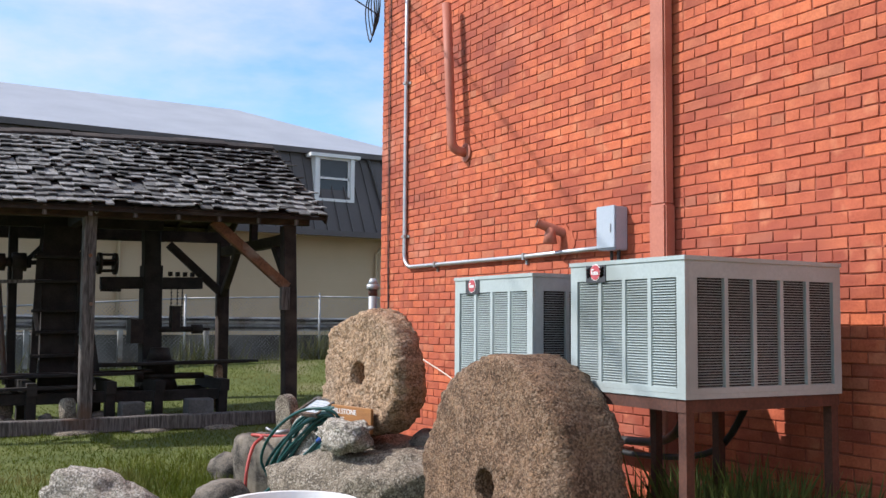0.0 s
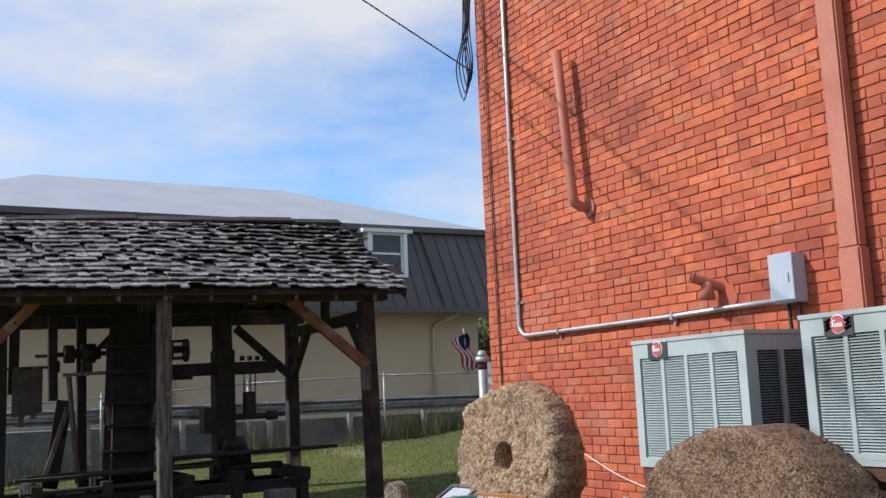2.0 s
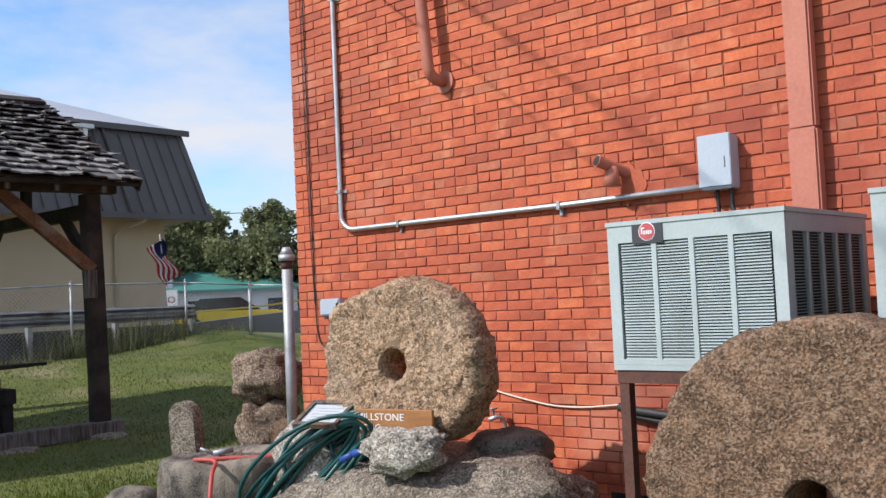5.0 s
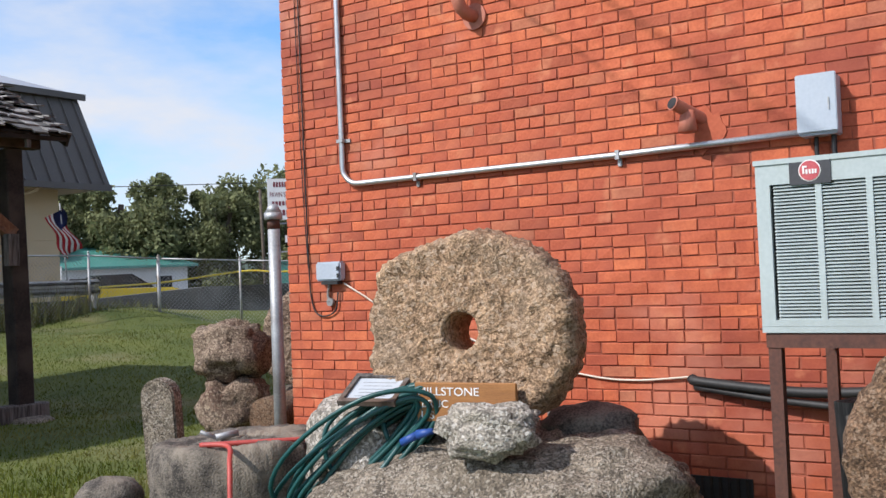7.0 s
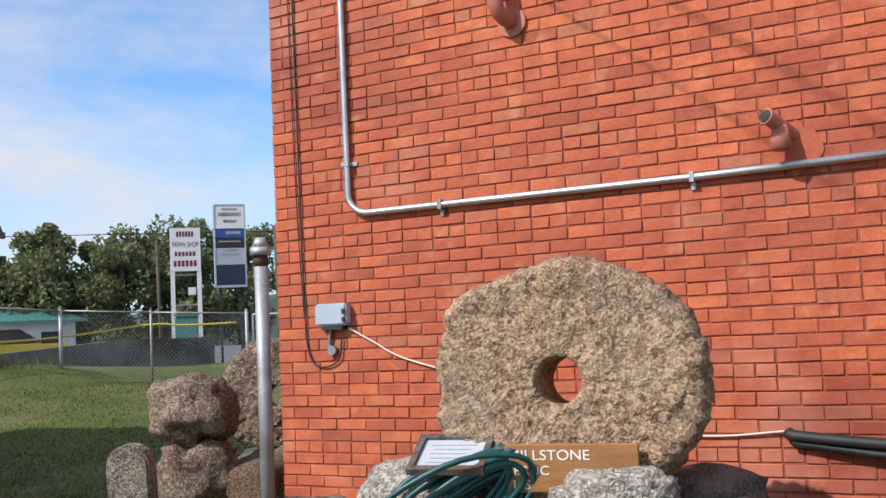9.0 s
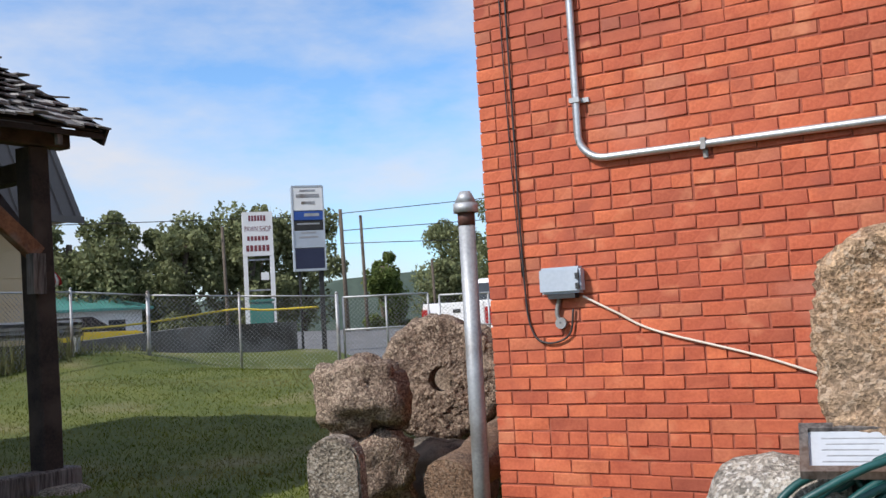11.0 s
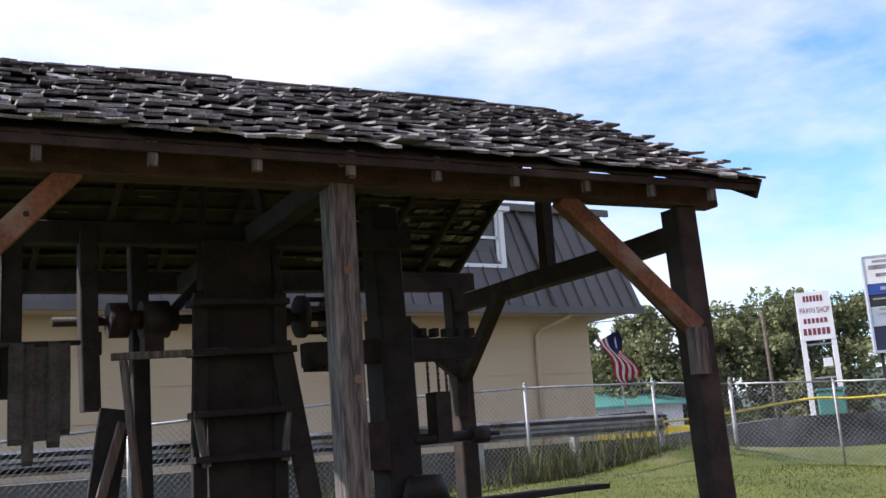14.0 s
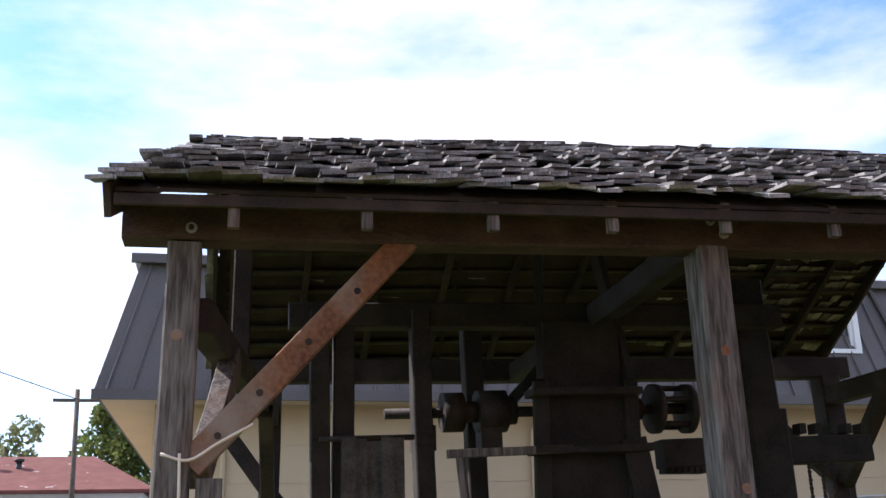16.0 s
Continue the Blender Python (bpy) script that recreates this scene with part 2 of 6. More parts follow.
M["stone_tan"] = surface("tan_grit_stone", (0.175, 0.105, 0.058), (0.50, 0.335, 0.205), 11, 85, lo=0.40, hi=0.61, grain=0.62, rough=0.95, bump=1.0, depth=0.03, stain=(0.26, 0.19, 0.13), stain_scale=2.5, stain_at=(0.56, 0.85))
M["stone_brown"] = surface("brown_grit_stone", (0.085, 0.048, 0.027), (0.255, 0.155, 0.092), 9, 90, lo=0.40, hi=0.61, grain=0.6, rough=0.95, bump=1.0, depth=0.03, stain=(0.12, 0.088, 0.066), stain_scale=2, stain_at=(0.55, 0.85))
M["stone_grey"] = surface("grey_grit_stone", (0.085, 0.068, 0.05), (0.32, 0.265, 0.20), 9, 90, lo=0.40, hi=0.61, grain=0.6, rough=0.95, bump=1.0, depth=0.03, stain=(0.14, 0.113, 0.082), stain_scale=2, stain_at=(0.52, 0.8))
M["stone_dark"] = surface("dark_weathered_stone", (0.045, 0.039, 0.033), (0.20, 0.172, 0.14), 8, 90, lo=0.41, hi=0.6, rough=0.95, bump=1.0, depth=0.02, stain=(0.26, 0.22, 0.17), stain_scale=2.5)
M["stone_red"] = surface("reddish_brown_stone", (0.095, 0.062, 0.043), (0.33, 0.245, 0.178), 9, 80, lo=0.40, hi=0.61, grain=0.6, rough=0.95, bump=1.0, depth=0.035, stain=(0.20, 0.105, 0.075), stain_scale=2.5, stain_at=(0.6, 0.8))
M["stone_pale"] = surface("pale_speckled_stone", (0.17, 0.15, 0.125), (0.46, 0.41, 0.34), 10, 90, lo=0.38, hi=0.6, grain=0.6, rough=0.95, bump=1.0, depth=0.03)
for key, size, low, high, fleck in (("stone_tan", 0.017, 0.62, 1.36, (0.50, 0.37, 0.26)), ("stone_brown", 0.011, 0.6, 1.5, (0.31, 0.215, 0.145)), ("stone_grey", 0.012, 0.6, 1.5, (0.44, 0.39, 0.32)),
                                    ("stone_red", 0.016, 0.6, 1.4, (0.46, 0.36, 0.26)), ("stone_pale", 0.013, 0.55, 1.4, (0.66, 0.62, 0.56))):
    grit(M[key], size, low, high, 0.009, fleck)
M["tan_wall"] = surface("tan_stucco", (0.50, 0.385, 0.235), (0.56, 0.44, 0.275), 0.8, 50, 0.9, 0.1)
M["soffit"] = surface("cream_soffit", (0.55, 0.45, 0.28), (0.62, 0.5, 0.32), 1, 50, 0.9, 0.1)
M["mansard"] = surface("brown_grey_metal_cladding", (0.075, 0.067, 0.066), (0.11, 0.098, 0.095), 1.0, 40, 0.6, 0.1)
M["metal_roof"] = surface("pale_metal_roof", (0.36, 0.37, 0.40), (0.46, 0.47, 0.50), 0.8, 40, 0.5, 0.1, metal=0.2)
M["white"] = surface("white_paint", (0.72, 0.72, 0.71), (0.8, 0.8, 0.79), 3, 50, 0.6, 0.05)
M["truck_paint"] = surface("white_car_paint", (0.74, 0.75, 0.76), (0.78, 0.79, 0.8), 2, 50, 0.3, 0.0)
M["dark_glass"] = surface("tinted_glass", (0.02, 0.025, 0.03), (0.035, 0.04, 0.045), 2, 30, 0.08, 0.0)
M["tyre"] = surface("tyre_rubber", (0.015, 0.015, 0.015), (0.03, 0.03, 0.03), 10, 60, 0.85, 0.2)
M["chrome"] = surface("chrome", (0.6, 0.6, 0.6), (0.7, 0.7, 0.7), 5, 50, 0.25, 0.0, metal=1.0)
M["red_lens"] = surface("red_lens", (0.28, 0.02, 0.02), (0.36, 0.03, 0.03), 9, 50, 0.25, 0.0)
M["leaf"] = surface("tree_leaves", (0.115, 0.135, 0.06), (0.27, 0.285, 0.14), 0.4, 12, 0.7, 0, vary=0.4, island=True)
M["leaf_light"] = surface("sunlit_tree_leaves", (0.08, 0.12, 0.03), (0.19, 0.23, 0.07), 0.4, 12, 0.7, 0, vary=0.4, island=True)
M["bark"] = surface("bark", (0.06, 0.045, 0.032), (0.15, 0.12, 0.09), 8, 50, 0.95, 0.5)
M["teal"] = surface("teal_metal_roof", (0.05, 0.20, 0.17), (0.075, 0.26, 0.22), 1, 40, 0.5, 0.1)
M["dark_roof"] = surface("dark_shingle_roof", (0.045, 0.047, 0.05), (0.08, 0.083, 0.088), 3, 60, 0.95, 0.2)
M["red_roof"] = surface("red_brown_shingle_roof", (0.12, 0.036, 0.028), (0.19, 0.065, 0.048), 2, 40, 0.95, 0.2, stain=(0.5, 0.45, 0.4), stain_scale=1.2, stain_at=(0.66, 0.72))
M["navy"] = surface("navy_sign_face", (0.015, 0.02, 0.05), (0.022, 0.03, 0.07), 2, 40, 0.5, 0)
M["blue_sign"] = surface("blue_sign_face", (0.02, 0.07, 0.28), (0.03, 0.085, 0.32), 2, 40, 0.5, 0)
M["sign_text"] = surface("maroon_lettering", (0.16, 0.03, 0.04), (0.2, 0.04, 0.05), 5, 40, 0.6, 0)
M["yellow"] = surface("yellow_paint", (0.62, 0.46, 0.02), (0.7, 0.53, 0.03), 3, 40, 0.5, 0.05)
M["green_hose"] = surface("dark_green_hose", (0.006, 0.055, 0.052), (0.012, 0.085, 0.08), 6, 50, 0.4, 0.05)
M["red_hose"] = surface("faded_red_hose", (0.38, 0.045, 0.04), (0.48, 0.08, 0.06), 6, 50, 0.55, 0.05)
M["sign_wood"] = surface("varnished_sign_board", (0.24, 0.10, 0.028), (0.38, 0.17, 0.05), 4, 50, 0.6, 0.2, stretch=(1, 4, 8))
M["paper"] = surface("laminated_paper", (0.44, 0.47, 0.50), (0.52, 0.55, 0.58), 4, 40, 0.3, 0)
M["flag_red"] = surface("flag_red", (0.45, 0.03, 0.05), (0.52, 0.04, 0.06), 4, 40, 0.8, 0)
M["flag_white"] = surface("flag_white", (0.7, 0.7, 0.72), (0.78, 0.78, 0.8), 4, 40, 0.8, 0)
M["flag_blue"] = surface("flag_blue", (0.02, 0.03, 0.12), (0.03, 0.04, 0.16), 4, 40, 0.8, 0)
M["hill"] = surface("wooded_hill", (0.05, 0.075, 0.06), (0.09, 0.12, 0.09), 0.05, 0.4, 0.95, 0.3)


def thin_leaf(m, share):
    """Lets some light through, as leaves and grass do."""
    n, k = m.node_tree.nodes, m.node_tree.links
    p = n["Principled BSDF"]
    p.inputs["Specular IOR Level"].default_value = 0.2
    tr, mx = n.new("ShaderNodeBsdfTranslucent"), n.new("ShaderNodeMixShader")
    k.new(p.inputs["Base Color"].links[0].from_socket, tr.inputs["Color"])
    mx.inputs[0].default_value = share
    k.new(p.outputs["BSDF"], mx.inputs[1])
    k.new(tr.outputs["BSDF"], mx.inputs[2])
    k.new(mx.outputs["Shader"], n["Material Output"].inputs["Surface"])


for q, k in (("leaf", 0.4), ("leaf_light", 0.4), ("blade", 0.25), ("weed", 0.3)):
    thin_leaf(M[q], k)


# ---------- mesh helpers ----------
def bx(bm, x0, x1, y0, y1, z0, z1, m=None):
    vs = [bm.verts.new(Vector(c) if m is None else m @ Vector(c)) for c in
          ((x0, y0, z0), (x1, y0, z0), (x1, y1, z0), (x0, y1, z0), (x0, y0, z1), (x1, y0, z1), (x1, y1, z1), (x0, y1, z1))]
    for f in ((3, 2, 1, 0), (4, 5, 6, 7), (0, 1, 5, 4), (1, 2, 6, 5), (2, 3, 7, 6), (3, 0, 4, 7)):
        bm.faces.new([vs[i] for i in f])
    return vs


def axes(p, q, up=(0, 0, 1)):
    d = (Vector(q) - Vector(p)).normalized()
    s = d.cross(Vector(up))
    if s.length < 1e-4:
        s = Vector((1, 0, 0))
    s.normalize()
    return d, s, s.cross(d)


def beam(bm, p, q, w, h, cut=0.0, wear=0.0):
    """A squared timber from p to q; w across, h in height; wear: wanders a little along its length."""
    p, q = Vector(p), Vector(q)
    d, s, u = axes(p, q)
    n = max(1, int((q - p).length / 0.5)) if wear else 1
    rings = []
    for i in range(n + 1):
        c = p.lerp(q, i / n) + (s * random.uniform(-wear, wear) + u * random.uniform(-wear, wear))
        k = 0.14
        a, b = w / 2, h / 2
        e = min(a, b) * k
        rings.append([bm.verts.new(c + s * x + u * z) for x, z in
                      ((-a + e, -b), (a - e, -b), (a, -b + e), (a, b - e), (a - e, b), (-a + e, b), (-a, b - e), (-a, -b + e))])
    for r0, r1 in zip(rings, rings[1:]):
        for i in range(8):
            bm.faces.new((r0[i], r0[(i + 1) % 8], r1[(i + 1) % 8], r1[i]))
    bm.faces.new(rings[0][::-1])
    bm.faces.new(rings[-1])


def rod(bm, p, q, r, n=10, r2=None, caps=True):
    p, q = Vector(p), Vector(q)
    d, s, u = axes(p, q)
    r2 = r if r2 is None else r2
    rr = []
    for c, k in ((p, r), (q, r2)):
        rr.append([bm.verts.new(c + s * k * math.cos(a) + u * k * math.sin(a)) for a in (2 * math.pi * i / n for i in range(n))])
    fs = [bm.faces.new((rr[0][i], rr[0][(i + 1) % n], rr[1][(i + 1) % n], rr[1][i])) for i in range(n)]
    if caps:
        bm.faces.new(rr[0][::-1])
        bm.faces.new(rr[1])
    for f in fs:
        f.smooth = True


def smooth_line(pts, step=5):
    """Catmull-Rom through the points."""
    p = [Vector(a) for a in pts]
    p = [p[0] * 2 - p[1]] + p + [p[-1] * 2 - p[-2]]
    out = []
    for i in range(1, len(p) - 2):
        for j in range(step):
            t = j / step
            a, b, c, d = p[i - 1], p[i], p[i + 1], p[i + 2]
            out.append(0.5 * (2 * b + (c - a) * t + (2 * a - 5 * b + 4 * c - d) * t * t + (3 * b - a - 3 * c + d) * t ** 3))
    return out + [p[-2]]


def tube(bm, pts, r, n=8):
    pts = [Vector(a) for a in pts]
    up, rings = Vector((0.13, 0.2, 1)), []
    for i, c in enumerate(pts):
        d = (pts[min(i + 1, len(pts) - 1)] - pts[max(i - 1, 0)]).normalized()
        s = d.cross(up).normalized()
        u = s.cross(d)
        rings.append([bm.verts.new(c + s * r * math.cos(a) + u * r * math.sin(a)) for a in (2 * math.pi * k / n for k in range(n))])
    for a, b in zip(rings, rings[1:]):
        for i in range(n):
            bm.faces.new((a[i], a[(i + 1) % n], b[(i + 1) % n], b[i])).smooth = True
    bm.faces.new(rings[0][::-1])
    bm.faces.new(rings[-1])


def finish(bm, name, material, flat=True):
    bmesh.ops.recalc_face_normals(bm, faces=bm.faces)
    me = bpy.data.meshes.new(name)
    bm.to_mesh(me)
    bm.free()
    me.materials.append(material)
    return me


def thing(name, label, category, at=(0, 0, 0), rz=0.0, group="", kind=""):
    ob = new(name)
    ob.empty_display_size = 0.2
    ob.matrix_world = pose(*at, 0, 0, rz)
    return tagged(ob, label, category, group, kind)


def part(name, bm, material, parent, label=""):
    ob = new(name, finish(bm, name, material))
    ob.parent = parent
    return tagged(ob, label)


def solid(name, bm, material, label, category, group="", kind=""):
    return tagged(new(name, finish(bm, name, material)), label, category, group, kind)


def mesh_from(name, verts, faces, material):
    me = bpy.data.meshes.new(name)
    me.from_pydata(verts, [], faces)
    me.materials.append(material)
    me.update()
    return me


def B():
    return bmesh.new()


# ---------- ground, road, retaining wall ----------
def smooth(a, b, x):
    t = min(1, max(0, (x - a) / (b - a)))
    return t * t * (3 - 2 * t)


def fall(x):
    """The far ground falls gently towards the east."""
    return -0.025 * (min(60, max(-20, x)) - 8)


def ground_z(x, y):
    far = (0.74 - 0.2 * smooth(12, 17, x) + fall(x)) * smooth(15, 25, 0.6 * x + 0.8 * y) * smooth(9.5, 13, y + 0.35 * max(0, x - 6))
    return far + 0.012 * math.sin(x * 1.9 + 0.7 * y) + 0.010 * math.sin(2.3 * y - x)


def bank_z(x, y):
    """The lawn, with the bank that rises to the foot of the retaining wall."""
    return ground_z(x, y) + 0.42 * smooth(20.3, 22.2, y) * smooth(9.5, 13, x) * (1 - smooth(22.5, 23.5, y)) * (1 - smooth(19.3, 21, x))


bm = B()
xs = [-900, -300, -100, -40, -20, -12, -8] + [i * 0.5 for i in range(-12, 61)] + [34, 40, 60, 100, 300, 900]
ys = [-900, -300, -100, -40, -20, -10] + [i * 0.5 for i in range(-12, 65)] + [36, 44, 60, 100, 300, 1500]
grid = [[bm.verts.new((x, y, bank_z(x, y))) for x in xs] for y in ys]
for j in range(len(ys) - 1):
    for i in range(len(xs) - 1):
        bm.faces.new((grid[j][i], grid[j][i + 1], grid[j + 1][i + 1], grid[j + 1][i])).smooth = True
ground = solid("ground", bm, M["grass"], "mown lawn with worn dry patches", "ground", kind="structure")

def road_z(x, y):
    return 1.2 - 0.64 * smooth(11.5, 16.5, x) + 1.2 * smooth(46, 80, x + y) + (fall(x) if x > 8 else 0)

bm = B()
edge = [(-60, 22.75), (-20, 22.75), (-5, 22.75), (4, 22.75), (12.4, 22.75), (14.0, 22.2), (16.2, 20.9), (17.4, 19.6), (19.0, 18.2), (21.2, 16.2), (24, 12), (30, 2)]
rows = []
for s in range(9):
    q = s / 8
    rows.append([bm.verts.new((x + q * (40 if x > 12 else 2), y + q * (70 - y), road_z(x + q * (40 if x > 12 else 2), y + q * (70 - y)))) for x, y in edge])
for a, b in zip(rows, rows[1:]):
    for i in range(len(edge) - 1):
        bm.faces.new((a[i], a[i + 1], b[i + 1], b[i]))
road = solid("road", bm, M["asphalt"], "grey asphalt road and car park", "road", kind="structure")

bm = B()
wall_line = [(-40, 22.55), (12.3, 22.55), (15.5, 22.55), (18.9, 22.55)]
for (xa, ya), (xb, yb) in zip(wall_line, wall_line[1:]):
    za, zb = (1.2 + 0.18 * smooth(12, 15, q) for q in (xa, xb))
    d = Vector((xb - xa, yb - ya, 0)).normalized()
    s = Vector((-d.y, d.x, 0)) * 0.11
    v = [bm.verts.new(c) for c in (Vector((xa, ya, 0.1)) - s, Vector((xb, yb, 0.1)) - s, Vector((xb, yb, 0.1)) + s, Vector((xa, ya, 0.1)) + s,
                                   Vector((xa, ya, za)) - s, Vector((xb, yb, zb)) - s, Vector((xb, yb, zb)) + s, Vector((xa, ya, za)) + s)]
    for f in ((3, 2, 1, 0), (4, 5, 6, 7), (0, 1, 5, 4), (1, 2, 6, 5), (2, 3, 7, 6), (3, 0, 4, 7)):
        bm.faces.new([v[i] for i in f])
solid("retaining_wall", bm, M["wall_dark"], "weathered dark concrete retaining wall beside the road", "wall", kind="structure")

# ---------- brick building ----------
WX, WY = 4.59, 9.42
bm = B()
bx(bm, WX + 0.007, 14.0, -9.0, WY - 0.01, -0.3, 8.2)
wall_brick = solid("wall_brick", bm, M["mortar"], "orange-red brick side wall of a tall building", "wall", kind="structure")
bm = B()
bx(bm, WX - 0.06, 14.1, -9.1, WY + 0.06, 8.2, 8.32)
solid("roof_coping", bm, M["concrete"], "plain coping on the brick building", "trim", kind="structure")

# ---------- open shed ----------
SH = pose(2.57, 14.25, 0.04, 0, 0, -0.3)


def sp(u, v, z):
    """Shed coordinates to the world; the old frame has settled at its near end."""
    lean, k = (0.032, 0.975) if u < 0 else (0.01, 0.985)
    return SH @ Vector((u * k, v, z + lean * u * min(1, z / 2.8)))


def tb(parent, name, p, q, w, h, mat="timber", wear=0.006, label=""):
    b = B()
    beam(b, sp(*p), sp(*q), w, h, wear=wear)
    return part(name, b, M[mat], parent, label)


shed = thing("open_shed", "open timber shed of dark posts with a wood shake roof", "shed")
PL = 2.98
tb(shed, "front_plate", (-2.97, 0, PL + 0.02), (3.2, 0, PL + 0.02), 0.16, 0.17, "timber_brown", 0.004, "dark brown front plate beam")
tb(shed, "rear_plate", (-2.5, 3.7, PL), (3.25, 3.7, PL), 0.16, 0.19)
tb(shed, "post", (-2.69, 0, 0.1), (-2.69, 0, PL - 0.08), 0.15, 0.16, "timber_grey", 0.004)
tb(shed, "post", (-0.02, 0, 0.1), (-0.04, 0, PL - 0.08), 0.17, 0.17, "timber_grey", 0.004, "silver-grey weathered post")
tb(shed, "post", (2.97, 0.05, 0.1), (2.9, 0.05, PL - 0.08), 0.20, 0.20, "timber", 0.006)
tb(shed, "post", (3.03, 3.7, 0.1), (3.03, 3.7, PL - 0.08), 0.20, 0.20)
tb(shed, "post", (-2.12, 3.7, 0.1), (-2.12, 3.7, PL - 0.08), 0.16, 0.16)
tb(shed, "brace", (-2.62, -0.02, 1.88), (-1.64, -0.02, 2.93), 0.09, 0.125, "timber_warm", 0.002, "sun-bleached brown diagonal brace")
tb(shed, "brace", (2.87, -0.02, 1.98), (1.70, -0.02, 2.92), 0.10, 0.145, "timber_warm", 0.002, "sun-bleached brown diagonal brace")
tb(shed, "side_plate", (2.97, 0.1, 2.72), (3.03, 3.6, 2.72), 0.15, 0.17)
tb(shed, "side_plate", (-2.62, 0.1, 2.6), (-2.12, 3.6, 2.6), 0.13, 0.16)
tb(shed, "sill_beam", (-4.4, 0, 0.06), (3.2, 0, 0.06), 0.2, 0.2, "timber_grey", 0.01, "grey weathered sill beam on flat stones")
EV, RV, BV = -0.38, 2.2, 4.4
EZ, RZ, BZ = 3.05, 4.41, 3.14


def roof_z(v, u=0.0):
    k = 0.022 * u * max(0, 1 - abs(v - RV) / 2.5)
    return (EZ + (RZ - EZ) * (v - EV) / (RV - EV) if v <= RV else RZ - (RZ - BZ) * (v - RV) / (BV - RV)) + k


def slab(b, corners, t):
    lo = [b.verts.new(q) for q in corners]
    hi = [b.verts.new(q + Vector((0, 0, t))) for q in corners]
    b.faces.new(lo[::-1])
    b.faces.new(hi)
    n = len(lo)
    for i in range(n):
        b.faces.new((lo[i], lo[(i + 1) % n], hi[(i + 1) % n], hi[i]))


def up(v0, v1, u0, u1):
    return [sp(u0, v0, roof_z(v0, u0) - 0.03), sp(u1, v0, roof_z(v0, u1) - 0.03), sp(u1, v1, roof_z(v1, u1) - 0.03), sp(u0, v1, roof_z(v1, u0) - 0.03)]


UL, UR = -2.98, 3.34


def left_end(v):
    """The near verge runs askew: the eave reaches further out than the ridge."""
    return UL + 0.4 * min(1, (v - EV) / (RV - EV))


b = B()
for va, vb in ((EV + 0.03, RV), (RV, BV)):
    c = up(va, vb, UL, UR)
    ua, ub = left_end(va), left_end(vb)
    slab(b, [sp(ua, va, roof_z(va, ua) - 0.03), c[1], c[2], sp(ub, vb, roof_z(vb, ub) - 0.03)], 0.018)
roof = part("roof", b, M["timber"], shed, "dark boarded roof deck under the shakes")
# ---------- mansard building ----------
hotel = thing("mansard_building", "long tan stucco building with a brown metal mansard roof", "building", (0.17, 0, -0.12))
b = B()
bx(b, -1.15, 14.5, 27.0, 40, 0.5, 4.25)
part("wall", b, M["tan_wall"], hotel, "plain tan stucco wall")
b = B()
lo = [(-2.05, 26.15, 4.2), (15.5, 26.15, 4.2), (15.5, 41, 4.2), (-2.05, 41, 4.2)]
mid = [(-1.48, 26.75, 6.6), (14.95, 26.75, 6.6), (14.95, 40.4, 6.6), (-1.48, 40.4, 6.6)]
lv = [b.verts.new(c) for c in lo]
mv = [b.verts.new(c) for c in mid]
for i in range(4):
    b.faces.new((lv[i], lv[(i + 1) % 4], mv[(i + 1) % 4], mv[i]))
b.faces.new(lv[::-1])
mans = part("mansard", b, M["mansard"], hotel, "brown-grey ribbed metal mansard")
b = B()
mv = [b.verts.new((x + (-0.15 if x < 0 else 0.15), y + (-0.15 if y < 30 else 0.15), 6.62)) for x, y, z in mid]
r0, r1 = b.verts.new((2.6, 33.5, 9.05)), b.verts.new((10.6, 33.5, 9.05))
b.faces.new((mv[0], mv[1], r1, r0))
b.faces.new((mv[1], mv[2], r1))
b.faces.new((mv[2], mv[3], r0, r1))
b.faces.new((mv[3], mv[0], r0))
b.faces.new(mv[::-1])
part("roof", b, M["metal_roof"], hotel, "pale low metal roof")

b = B()
bx(b, -2.07, 15.52, 26.12, 26.2, 4.10, 4.26)
part("gutter", b, M["mansard"], hotel)
b = B()
bx(b, -1.97, 15.4, 26.2, 27.0, 4.15, 4.19)
part("soffit", b, M["soffit"], hotel, "cream soffit under the eave")
b = B()
bx(b, 14.5, 15.4, 27.0, 41, 4.15, 4.19)
part("soffit", b, M["soffit"], hotel)
b = B()
bx(b, -1.97, -1.15, 27.0, 41, 4.15, 4.19)
part("soffit", b, M["soffit"], hotel)
for k in range(45):
    x = -1.85 + k * 0.39
    q = (x + 2.05) / 17.55
    b = B()
    beam(b, (x, 26.14, 4.25), (-1.48 + 16.43 * q, 26.73, 6.58), 0.035, 0.035)
    part("rib", b, M["mansard"], mans)
for x0, x1 in ((13.0, 13.35),):
    b = B()
    beam(b, (x0, 26.10, 4.25), (12.5, 26.70, 6.6), 0.10, 0.05)
    part("seam_cover", b, M["mansard"], mans)
b = B()
bx(b, -1.65, 15.12, 26.58, 26.66, 6.5, 6.66)
part("fascia", b, M["mansard"], hotel)
